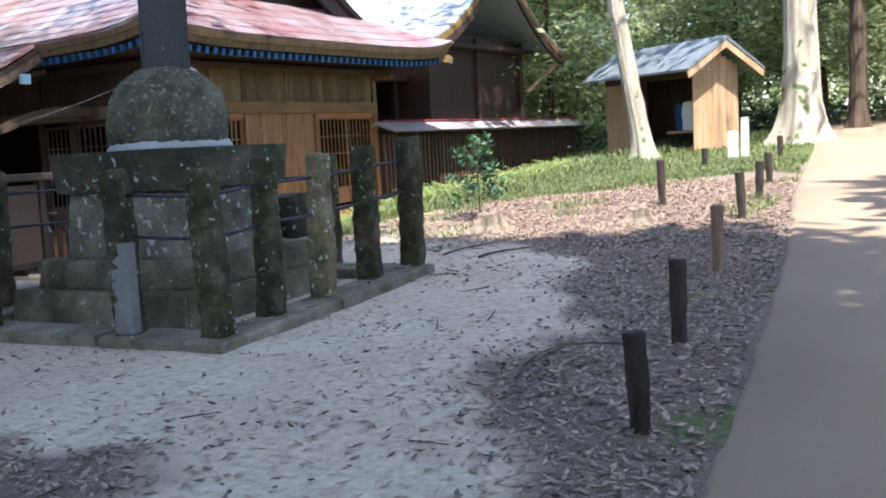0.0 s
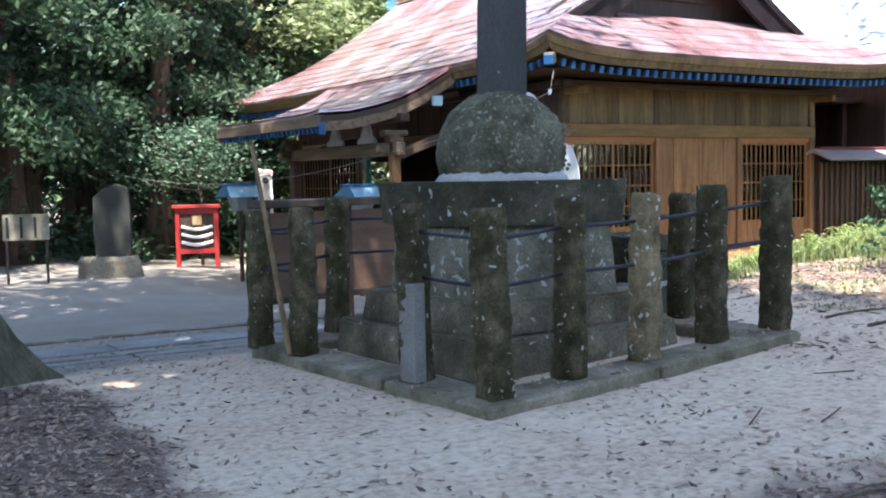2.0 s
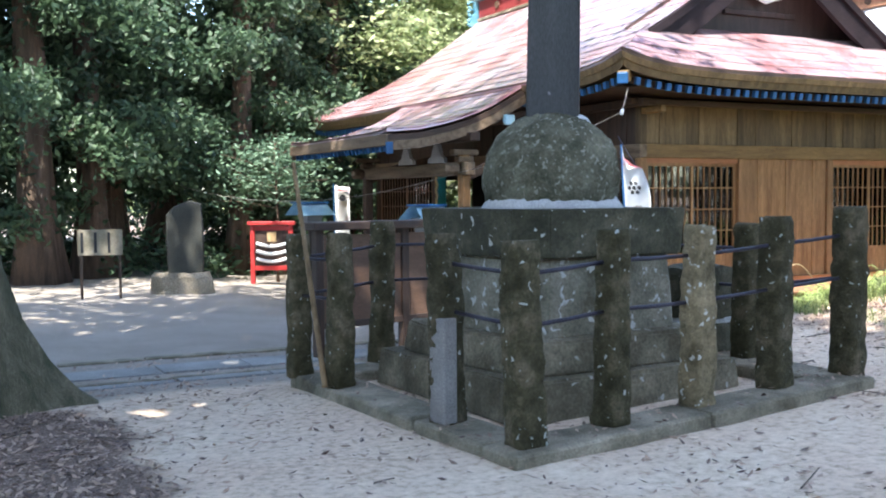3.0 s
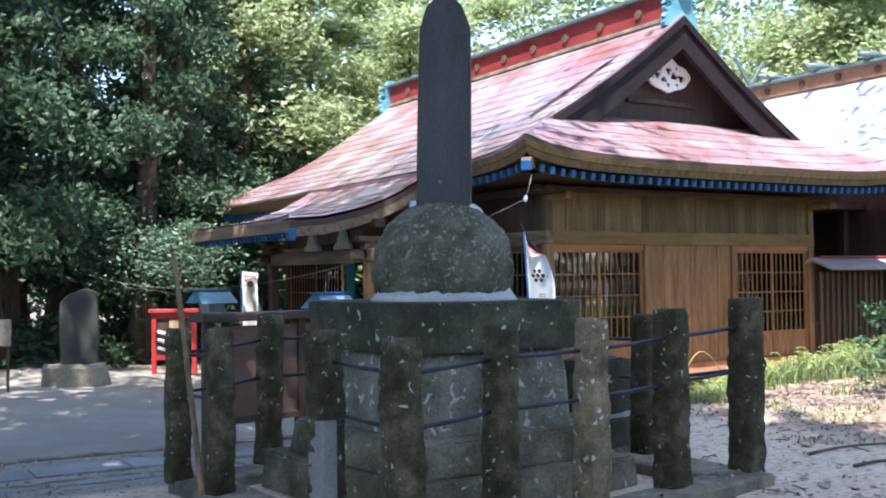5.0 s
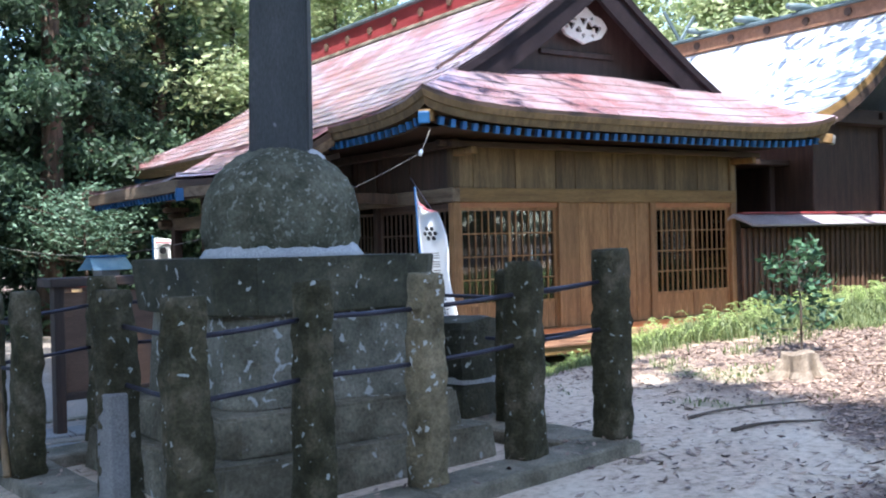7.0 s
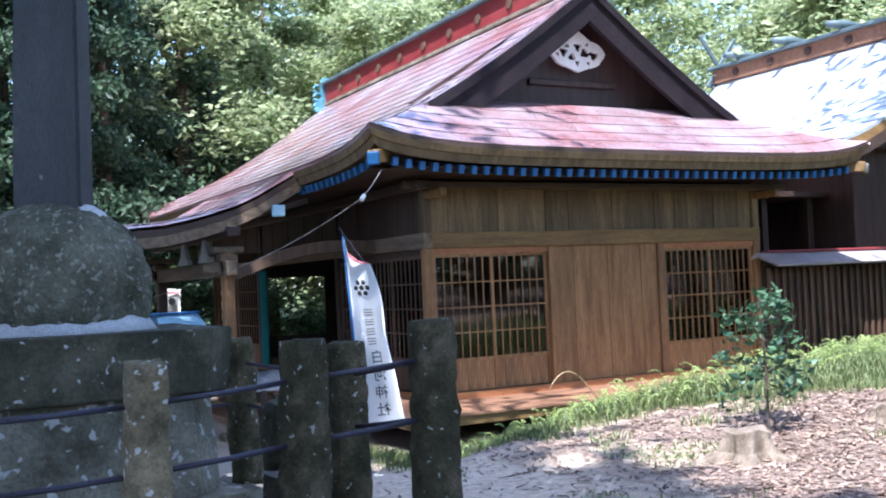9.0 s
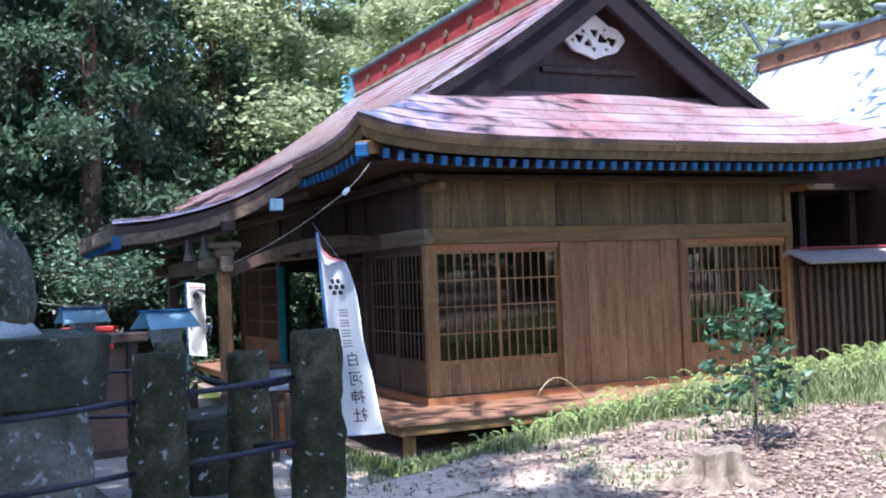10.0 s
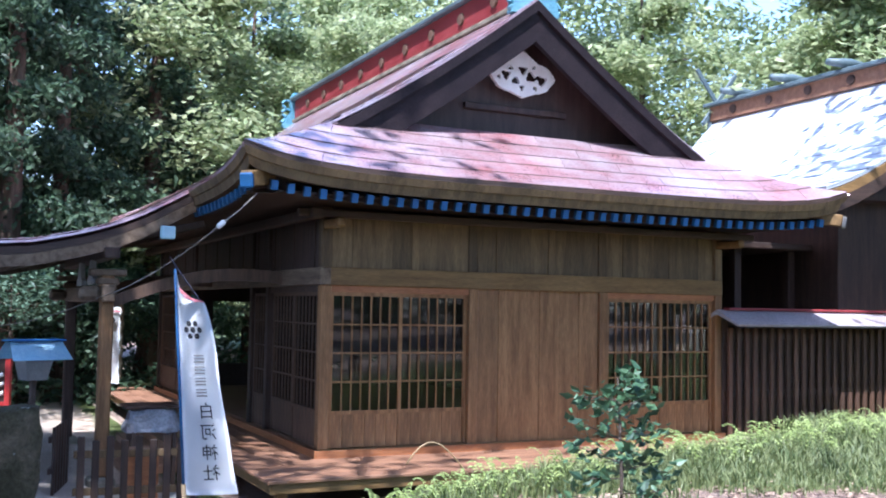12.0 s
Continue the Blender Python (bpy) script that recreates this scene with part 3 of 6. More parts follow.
def roof_z(s, d):
    """Height of the roof, s in from the eave and d along it from the nearer corner."""
    return EAVE_Z + 0.482 * s + 0.0318 * s * s + eave_lift(d) * math.exp(-s / 0.9)


def side_point(x, s):
    return Vector((x, EY0 + s, roof_z(s, min(x - EX0, EX1 - x) - s)))


def front_point(y, s):
    return Vector((EX0 + s, y, roof_z(s, min(y - EY0, EY1 - y) - s)))


hall = thing("shrine_hall", "timber shrine hall with a red sheet-metal hip-and-gable roof", "shrine")


def sheet(point, u0, u1, s0, s1, skew, parent, lo=None, hi=None, mat_name="roof", lift=0.012, kind="roof_sheet"):
    """One roof sheet: a thin bent plate, its lower edge lying over the course below."""
    bm = bmesh.new()
    nu, ns = max(1, int(abs(u1 - u0) / 0.35)), 2
    top, bot = [], []
    for j in range(ns + 1):
        s = s0 + (s1 - s0) * j / ns
        sh = skew * j / ns
        a, b = u0 + sh, u1 + sh
        if lo is not None:
            a, b = max(a, lo(s)), max(b, lo(s))
        if hi is not None:
            a, b = min(a, hi(s)), min(b, hi(s))
        rowt, rowb = [], []
        for i in range(nu + 1):
            p = point(a + (b - a) * i / nu, s)
            rise = lift * (1 - j / ns) + 0.006
            rowt.append(bm.verts.new(p + Vector((0, 0, rise + 0.012))))
            rowb.append(bm.verts.new(p + Vector((0, 0, rise if j else 0.0))))
        top.append(rowt)
        bot.append(rowb)
    for j in range(ns):
        for i in range(nu):
            bm.faces.new((top[j][i], top[j][i + 1], top[j + 1][i + 1], top[j + 1][i]))
            bm.faces.new((bot[j][i], bot[j + 1][i], bot[j + 1][i + 1], bot[j][i + 1]))
    # lower lip takes the dark slot: joint dirt and its shadow line as colour
    for i in range(nu):
        bm.faces.new((bot[0][i], bot[0][i + 1], top[0][i + 1], top[0][i])).material_index = 1
    for j in range(ns):
        bm.faces.new((bot[j][0], top[j][0], top[j + 1][0], bot[j + 1][0]))
        bm.faces.new((bot[j][-1], bot[j + 1][-1], top[j + 1][-1], top[j][-1]))
    bmesh.ops.remove_doubles(bm, verts=bm.verts, dist=1e-5)
    bmesh.ops.recalc_face_normals(bm, faces=bm.faces)
    return part(kind, bm, (mat_name, "brown" if mat_name == "roof" else "slate"), parent)


def surface(point, us, ss, material, parent, name, drop=0.0):
    bm = bmesh.new()
    g = [[bm.verts.new(point(u(s) if callable(u) else u, s) - Vector((0, 0, drop))) for u in us(s)] for s in ss]
    for a, b in zip(g, g[1:]):
        for i in range(len(a) - 1):
            if (a[i].co - a[i + 1].co).length > 1e-6 or (b[i].co - b[i + 1].co).length > 1e-6:
                bm.faces.new((a[i], a[i + 1], b[i + 1], b[i]))
    bmesh.ops.remove_doubles(bm, verts=bm.verts, dist=1e-5)
    bmesh.ops.solidify(bm, geom=bm.faces[:], thickness=0.03)
    return part(name, bm, material, parent)


def lin(a, b, n):
    return [a + (b - a) * i / n for i in range(n + 1)]


def build_roof():
    roof = part("roof", box(EX0 + 1.7, EX1 - 1.7, EY0 + 2.0, EY1 - 2.0, 3.55, 3.75), "brown", hall, "hip-and-gable roof of red painted sheets, sky sheen put into their colour")
    SG = GY - EY0
    # under-surfaces of the four slopes
    def far_side(x, s):
        p = side_point(x, s)
        return Vector((p.x, EY0 + EY1 - p.y, p.z))

    def back(y, s):
        p = front_point(y, s)
        return Vector((2 * RX - p.x, p.y, p.z))
    surface(side_point, lambda s: lin(EX0 + s, EX1 - s, 24), lin(0, SG, 8), "roof", roof, "roof_skirt", 0.035)
    surface(far_side, lambda s: lin(EX0 + s, EX1 - s, 12), lin(0, SG, 5), "roof", roof, "roof_skirt", 0.0)
    def ylim(s):
        return lin(EY0 + min(s, SG - 0.35), EY1 - min(s, SG - 0.35), 30)
    top_s = RX - EX0
    surface(front_point, ylim, lin(0, top_s, 20), "roof", roof, "main_slope", 0.035)
    surface(back, ylim, lin(0, top_s, 12), "roof", roof, "main_slope", 0.0)
    # sheets in courses
    ns = 5
    for j in range(ns):
        s0, s1 = SG * j / ns, SG * (j + 1) / ns
        w = 0.98
        u = EX0 - 1.0 + (j % 2) * 0.5
        while u < EX1 + 0.5:
            if u + w > EX0 + s0 + 0.02 and u < EX1 - s0 - 0.02:
                sheet(side_point, u, u + w - 0.008, s0, s1 + 0.02, 0.16, roof, lambda s: EX0 + s, lambda s: EX1 - s)
            u += w
    nf = 14
    for j in range(nf):
        s0, s1 = top_s * j / nf, top_s * (j + 1) / nf
        w = 1.22
        u = EY0 - 1.0 + (j % 2) * 0.6
        while u < EY1 + 0.5:
            lo, hi = (lambda s: EY0 + min(s, SG - 0.35)), (lambda s: EY1 - min(s, SG - 0.35))
            if u + w > lo(s0) + 0.02 and u < hi(s0) - 0.02:
                sheet(front_point, u, u + w - 0.008, s0, min(top_s, s1 + 0.02), -0.14, roof, lo, hi)
            u += w
    # eave trim and the layered fascia under the roof's edge, swept round the corners
    ring = [("s", x) for x in lin(EX0, EX1, 60)] + [("b", y) for y in lin(EY0, EY1, 30)][1:] + [("f", x) for x in lin(EX1, EX0, 20)][1:] + [("w", y) for y in lin(EY1, EY0, 80)][1:-1]
    def sweep(name, material, profile, label=""):
        bm = bmesh.new()
        rows = []
        for side, u in ring:
            if side in "sf":
                d, y = min(u - EX0, EX1 - u), EY0 if side == "s" else EY1
                px, py = u, y
            else:
                d, px, py = min(u - EY0, EY1 - u), (EX1 if side == "b" else EX0), u
            cx, cy = (EX0 + EX1) / 2, (EY0 + EY1) / 2
            row = []
            for inn, dz in profile:
                # move in from both axes at the corners so that the trim mitres
                qx = min(max(px, EX0 + inn), EX1 - inn)
                qy = min(max(py, EY0 + inn), EY1 - inn)
                row.append(bm.verts.new((qx, qy, EAVE_Z + eave_lift(d) + dz)))
            rows.append(row)
        k = len(profile)
        for a, b in zip(rows, rows[1:] + rows[:1]):
            for i in range(k):
                bm.faces.new((a[i], a[(i + 1) % k], b[(i + 1) % k], b[i]))
        bmesh.ops.recalc_face_normals(bm, faces=bm.faces)
        part(name, bm, material, roof, label)
    sweep("edge_trim", "brown_x", [(-0.03, 0.0), (-0.03, -0.035), (0.10, -0.035), (0.10, 0.0)], "dark edge trim")
    sweep("fascia", "dark_z", [(0.0, -0.037), (0.03, -0.13), (0.06, -0.135), (0.09, -0.245), (0.5, -0.20), (0.5, -0.037)], "ochre layered eave board")
    # gable: dark bargeboards, recessed boarded wall, white carved pendant
    zb = roof_z(SG, 3) - 0.02
    def barge(off, width, thick, y):
        """Bargeboard pair following the slopes, its top off below the roof."""
        out_u, out_l = [], []
        for i in range(15):
            s = 1.55 + (top_s - 1.55) * i / 14
            z = roof_z(s, 9) - off
            out_u.append((EX0 + s, z))
            out_l.append((EX0 + s + 0.0, z - width))
        pts_u = out_u + [(2 * RX - x, z) for x, z in out_u[::-1][1:]]
        pts_l = out_l + [(2 * RX - x, z) for x, z in out_l[::-1][1:]]
        bm = bmesh.new()
        f = [[bm.verts.new((x, yy, z)) for x, z in pts] for yy, pts in ((y, pts_u), (y, pts_l), (y + thick, pts_l), (y + thick, pts_u))]
        for a, b in zip(f, f[1:] + f[:1]):
            for i in range(len(a) - 1):
                bm.faces.new((a[i], a[i + 1], b[i + 1], b[i]))
        bmesh.ops.recalc_face_normals(bm, faces=bm.faces)
        return bm
    g0 = EY0 + SG - 0.35
    part("bargeboard", barge(0.03, 0.16, 0.12, g0 - 0.06), "black", roof, "black lacquered bargeboard")
    part("bargeboard", barge(0.19, 0.46, 0.10, g0 + 0.0), "black", roof, "black lacquered bargeboard")
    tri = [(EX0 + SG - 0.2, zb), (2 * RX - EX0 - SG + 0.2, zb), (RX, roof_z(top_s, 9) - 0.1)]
    part("gable_wall", prism(tri, 0.06, Matrix.Translation((0, GY + 0.30, 0))), "gable", roof, "boarded gable wall, coloured dark for the shade in the gable")
    part("gable_beam", box(RX - 0.9, RX + 0.9, GY + 0.22, GY + 0.298, zb + 0.42, zb + 0.52, 0.01), "gable", roof)
    pendant = part("gable_pendant", scroll(), "white", roof, "white carved openwork gable pendant")
    pendant.location = (RX + 0.02, g0 + 0.42, 5.80)
    # ridge: red box ridge with round bosses, grey cap, verdigris end ornament
    zr = roof_z(top_s, 9)
    ry0, ry1 = g0 + 0.15, EY0 + EY1 - g0 - 0.1
    part("ridge", box(RX - 0.16, RX + 0.16, ry0, ry1, zr - 0.12, zr + 0.46, 0.01), "ridge", roof, "red box ridge")
    part("ridge_cap", box(RX - 0.26, RX + 0.26, ry0 - 0.15, ry1 + 0.25, zr + 0.46, zr + 0.55, 0.02), "verdigris", roof, "dark grey ridge cap")
    part("ridge_foot", box(RX - 0.22, RX + 0.22, ry0, ry1, zr - 0.10, zr - 0.02, 0.01), "kerb", roof)
    boss = None
    for i in range(9):
        y = ry0 + 0.9 + i * 1.18
        if boss is None:
            b = bmesh.new()
            bmesh.ops.create_cone(b, cap_ends=True, segments=20, radius1=0.11, radius2=0.10, depth=0.04, matrix=Matrix.Translation((RX - 0.175, y, zr + 0.22)) @ pose(0, 0, 0, 0, -90, 0))
            boss = part("ridge_boss", b, "board", roof, "round faded boss")
        else:
            share("ridge_boss", boss, roof, Matrix.Translation((0, i * 1.18, 0)))
    orn = part("ridge_ornament", ornament(), "pale_blue", roof, "blue-green scrolled ridge-end ornament")
    orn.location = (RX, g0 + 0.02, zr + 0.06)
    orn2 = share("ridge_ornament", orn, roof, pose(RX, ry1 + 0.2, zr + 0.06, 0, 0, 180))
    b = bmesh.new()
    bmesh.ops.create_cone(b, cap_ends=True, segments=24, radius1=0.13, radius2=0.12, depth=0.08, matrix=pose(RX, g0 - 0.09, zr + 0.52, 90, 0, 0))
    part("ornament_disc", b, "black", roof, "dark round crest on a pale ring")
    b = bmesh.new()
    bmesh.ops.create_cone(b, cap_ends=True, segments=24, radius1=0.17, radius2=0.16, depth=0.06, matrix=pose(RX, g0 - 0.06, zr + 0.52, 90, 0, 0))
    part("ornament_ring", b, "mortar", roof)
    # rafters with blue painted tips
    def rafter():
        bm = box(-0.038, 0.038, 0.0, 1.6, -0.055, 0.055)
        for f in bm.faces:
            f.material_index = 0
        bm2 = box(-0.041, 0.041, -0.015, 0.05, -0.058, 0.058)
        me = bpy.data.meshes.new("tmp")
        for f in bm2.faces:
            f.material_index = 1
        bm2.to_mesh(me)
        bm2.free()
        bm.from_mesh(me)
        bpy.data.meshes.remove(me)
        return bm
    first = None
    def put(m):
        nonlocal first
        if first is None:
            first = part("rafter", rafter(), ("brown", "blue"), roof, "brown rafter with a blue painted tip")
            first.matrix_local = m
        else:
            share("rafter", first, roof, m)
    n = 44
    for i in range(n):
        x = EX0 + 0.42 + (EX1 - EX0 - 0.84) * i / (n - 1)
        d = min(x - EX0, EX1 - x)
        put(pose(x, EY0 + 0.14, EAVE_Z - 0.33 + 0.80 * eave_lift(d), 12, 0, 0))
    m_ = 66
    for i in range(m_):
        y = EY0 + 0.42 + (EY1 - EY0 - 0.84) * i / (m_ - 1)
        if 1.7 < y < 6.4:
            continue
        d = min(y - EY0, EY1 - y)
        put(pose(EX0 + 0.14, y, EAVE_Z - 0.33 + 0.80 * eave_lift(d), 12, 0, -90))
    for x, a in ((EX0, -45), (EX1, 45)):
        bm = box(-0.085, 0.085, 0.08, 2.2, -0.09, 0.09, 0.01)
        hip = part("hip_rafter", bm, "wood_x", roof)
        hip.matrix_local = pose(x, EY0, EAVE_Z - 0.17, 8, 0, a)
        bm = box(-0.085, 0.085, 0.02, 0.10, -0.09, 0.09, 0.02)
        tip = part("hip_rafter_tip", bm, "blue" if a < 0 else "patch", roof, "blue painted hip rafter tip" if a < 0 else "weathered hip rafter tip")
        tip.matrix_local = pose(x + 0.02, EY0 + 0.02, EAVE_Z - 0.19, 8, 0, a)
    bm = box(EX0 + 0.5, EX1 - 0.5, EY0 + 0.25, 0.3, 3.58, 3.60)
    part("eave_soffit", bm, "brown_x", roof)
    bm = box(EX0 + 0.25, 0.3, EY0 + 0.5, EY1 - 0.5, 3.582, 3.602)
    part("eave_soffit", bm, "brown", roof)
    # purlin under the rafters and bracket ends
    part("purlin", box(-0.5, X1 + 0.5, -0.36, -0.22, 3.40, 3.50, 0.015), "brown_x", roof)
    part("purlin", box(-0.36, -0.22, -0.5, Y1 + 0.5, 3.362, 3.502, 0.015), "brown", roof)
    for k in (0, 3):
        part("bracket_arm", box(-0.06, 0.06, -0.62, 0.1, 3.26, 3.38, 0.02, m=Matrix.Translation((k * 2.25, 0, 0))), "wood_x", roof)


def scroll():
    """Openwork pendant: a rounded triangular plate with curling holes."""
    bm = bmesh.new()
    ring = []
    for i in range(48):
        a = 2 * math.pi * i / 48
        r = 1 + 0.025 * math.cos(8 * a) + 0.02 * math.sin(5 * a)
        x, z = 0.56 * math.cos(a) * r, 0.26 * math.sin(a) * r
        z += 0.13 * max(0, 1 - abs(x) / 0.26) * (1 if z > 0 else -0.4) + (0.02 if z > 0 else 0)
        ring.append((x, z))
    holes = [(-0.30, 0.02, 0.085), (0.33, -0.01, 0.095), (-0.13, -0.06, 0.075), (0.14, 0.02, 0.10), (0.0, 0.12, 0.085), (-0.02, -0.16, 0.05), (0.21, -0.15, 0.04), (-0.22, 0.13, 0.04), (-0.42, -0.03, 0.035), (0.20, 0.17, 0.035)]
    nx, nz = 66, 40
    def inside(x, z):
        c, k = False, len(ring)
        for i in range(k):
            (x0, z0), (x1, z1) = ring[i], ring[i - 1]
            if (z0 > z) != (z1 > z) and x < (x1 - x0) * (z - z0) / (z1 - z0) + x0:
                c = not c
        return c and all((x - hx) ** 2 + ((z - hz) * 1.1) ** 2 > hr * hr * (0.7 + 0.3 * math.sin(3 * math.atan2(z - hz, x - hx) + hx * 20)) for hx, hz, hr in holes)
    keep = {}
    def v(i, j):
        if (i, j) not in keep:
            keep[i, j] = bm.verts.new((-0.66 + 1.32 * i / nx, 0, -0.42 + 0.84 * j / nz))
        return keep[i, j]
    for i in range(nx):
        for j in range(nz):
            if inside(-0.66 + 1.32 * (i + 0.5) / nx, -0.42 + 0.84 * (j + 0.5) / nz):
                bm.faces.new((v(i, j), v(i + 1, j), v(i + 1, j + 1), v(i, j + 1)))
    bmesh.ops.smooth_vert(bm, verts=bm.verts, factor=0.5, use_axis_x=True, use_axis_z=True)
    r = bmesh.ops.extrude_face_region(bm, geom=bm.faces[:])
    bmesh.ops.translate(bm, vec=(0, 0.06, 0), verts=[g for g in r["geom"] if isinstance(g, bmesh.types.BMVert)])
    bmesh.ops.recalc_face_normals(bm, faces=bm.faces)
    return bm


def ornament():
    """Scrolled ridge end: a stepped shield with curling arms."""
    bm = prism([(-0.42, -0.30), (0.42, -0.30), (0.34, 0.02), (0.24, 0.10), (0.26, 0.42), (0.18, 0.62), (-0.18, 0.62), (-0.26, 0.42), (-0.24, 0.10), (-0.34, 0.02)], 0.16)
    for sx in (-1, 1):
        for h, r in ((-0.16, 0.12), (0.10, 0.10), (0.32, 0.085)):
            pts = [(sx * (0.26 + 0.13 * math.cos(a) + 0.05), 0.06, h + 0.10 * math.sin(a)) for a in (k * 0.7 - 1.2 for k in range(6))]
            rod(pts, [r * 0.5 * (1 - 0.1 * k) for k in range(6)], 8, bm)
    return bm


build_roof()


def lattice(parent, w, z0, z1, m, cols=6, rows=4, panel_z=0.30, wood="wood_z"):
    """One sliding lattice door of width w: frame, lower boards, bars and a pane; local x across, front towards -y."""
    d = part("lattice_door", join(box(0, 0.05, -0.02, 0.02, panel_z, z1), join(box(w - 0.05, w, -0.02, 0.02, panel_z, z1), join(box(0.05, w - 0.05, -0.02, 0.02, z1 - 0.05, z1), box(0.05, w - 0.05, -0.02, 0.02, z0 - 0.05, z0)))), wood, parent, "sliding lattice door with a glazed upper half")
    d.matrix_local = m
    nb = max(2, round((w - 0.1) / 0.16))
    first = None
    for i in range(1, cols):
        x = 0.05 + (w - 0.10) * i / cols
        if first is None:
            first = part("lattice_bar", box(-0.011, 0.011, -0.014, 0.008, z0, z1 - 0.05), wood, d)
            first.location = (x, 0, 0)
        else:
            share("lattice_bar", first, d, Matrix.Translation((x, 0, 0)))
    cross = None
    for j in range(1, rows):
        z = z0 + (z1 - 0.05 - z0) * j / rows
        if cross is None:
            cross = part("lattice_rail", box(0.05, w - 0.05, -0.017, 0.005, -0.011, 0.011), wood, d)
            cross.location = (0, 0, z)
        else:
            share("lattice_rail", cross, d, Matrix.Translation((0, 0, z)))
    board = None
    bw = (w - 0.10) / nb
    for i in range(nb):
        if board is None:
            board = part("panel_board", box(0.002, bw - 0.002, -0.008, 0.008, panel_z, z0 - 0.05, 0.003), wood, d)
            board.location = (0.05, 0, 0)
        else:
            share("panel_board", board, d, Matrix.Translation((0.05 + bw * i, 0, 0)))
    g = part("pane", box(0.04, w - 0.04, 0.012, 0.016, z0, z1 - 0.04), "glass", d, "clear window pane")
    g.visible_shadow = False


def build_walls():
    body = part("wall_frame", join(box(-0.055, X1 + 0.07, -0.085, 0.06, 2.50, 2.745, 0.008), box(-0.06, X1 + 0.06, -0.10, 0.10, 0.165, 0.29, 0.006)), "wood_x", hall, "timber wall of posts, beams and boards")
    sill = part("sill_beam", box(-0.10, X1 + 0.10, -0.13, -0.102, 0.175, 0.285, 0.004), "orange", body, "orange-brown sill beam")
    part("sill_beam", box(-0.13, -0.102, -0.13, Y1, 0.176, 0.286, 0.004), "orange", body, "orange-brown sill beam")
    part("tie_beam", box(-0.10, 0.06, -0.088, Y1 + 0.1, 2.503, 2.742, 0.008), "wood_y", body, "weathered tie beam")
    for x in (0.0, 2.25, 4.5, 6.75):
        part("post", box(x - 0.075, x + 0.075, -0.07, 0.08, 0.29, 2.499, 0.008), "wood_z", body)
        outer = x in (0.0, 6.75)
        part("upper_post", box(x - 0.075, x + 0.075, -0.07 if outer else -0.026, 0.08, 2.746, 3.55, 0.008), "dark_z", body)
    # front posts, boards and lattice use dark woods to carry the eave shade
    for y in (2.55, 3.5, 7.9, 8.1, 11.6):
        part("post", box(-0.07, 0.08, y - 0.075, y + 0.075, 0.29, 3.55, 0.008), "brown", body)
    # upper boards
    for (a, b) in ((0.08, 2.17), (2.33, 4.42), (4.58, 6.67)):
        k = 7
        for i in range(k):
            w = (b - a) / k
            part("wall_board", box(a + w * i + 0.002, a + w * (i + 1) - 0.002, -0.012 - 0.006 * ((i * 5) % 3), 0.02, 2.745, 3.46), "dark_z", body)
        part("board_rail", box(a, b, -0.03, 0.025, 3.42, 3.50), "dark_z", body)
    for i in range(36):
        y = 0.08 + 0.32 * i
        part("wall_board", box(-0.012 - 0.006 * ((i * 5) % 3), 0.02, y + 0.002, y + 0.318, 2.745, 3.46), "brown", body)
    # the boarded middle bay
    k = 6
    for i in range(k):
        w = 2.09 / k
        part("wall_plank", box(2.33 + w * i + 0.002, 2.33 + w * (i + 1) - 0.002, -0.02 - 0.008 * ((i * 3) % 2), 0.02, 0.29, 2.50, 0.004), "wood_z", body)
    # lintels over the lattice
    for a, b in ((0.075, 2.175), (4.575, 6.675)):
        part("lintel", box(a, b, -0.035, 0.04, 2.41, 2.50), "orange", body, "orange-brown lintel")
        lattice(body, (b - a) / 2 + 0.02, 0.80, 2.41, pose(a, -0.005, 0.0), 7, 4)
        lattice(body, (b - a) / 2 + 0.02, 0.80, 2.41, pose((a + b) / 2 - 0.02, 0.038, 0.0), 7, 4)
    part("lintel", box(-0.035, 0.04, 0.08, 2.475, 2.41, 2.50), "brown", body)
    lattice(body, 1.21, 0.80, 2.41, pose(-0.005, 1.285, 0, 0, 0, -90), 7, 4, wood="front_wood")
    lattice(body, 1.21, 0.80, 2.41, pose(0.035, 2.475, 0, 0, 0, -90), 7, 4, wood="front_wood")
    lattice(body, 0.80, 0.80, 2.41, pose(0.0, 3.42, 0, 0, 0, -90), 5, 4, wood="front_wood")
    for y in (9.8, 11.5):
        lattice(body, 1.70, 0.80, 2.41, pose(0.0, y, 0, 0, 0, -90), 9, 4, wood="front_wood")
    # teal curtain gathered at the edge of the open doorway
    bm = bmesh.new()
    rows = [[bm.verts.new((-0.12 + 0.04 * math.sin(i * 1.6), 7.35 + 0.05 * i, z)) for i in range(10)] for z in (0.35, 1.2, 2.4)]
    for a, b in zip(rows, rows[1:]):
        for i in range(9):
            bm.faces.new((a[i], a[i + 1], b[i + 1], b[i]))
    bmesh.ops.solidify(bm, geom=bm.faces[:], thickness=0.01)
    part("curtain", bm, "teal", hall, "teal gathered curtain")
    # far walls, floor and ceiling close the hall; walls and ceiling are coloured dark for indoor shade
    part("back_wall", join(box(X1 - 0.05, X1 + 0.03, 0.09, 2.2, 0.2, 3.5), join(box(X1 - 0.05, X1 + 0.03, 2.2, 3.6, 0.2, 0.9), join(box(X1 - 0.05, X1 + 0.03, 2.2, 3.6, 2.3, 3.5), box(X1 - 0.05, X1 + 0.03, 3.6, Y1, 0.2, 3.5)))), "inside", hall)
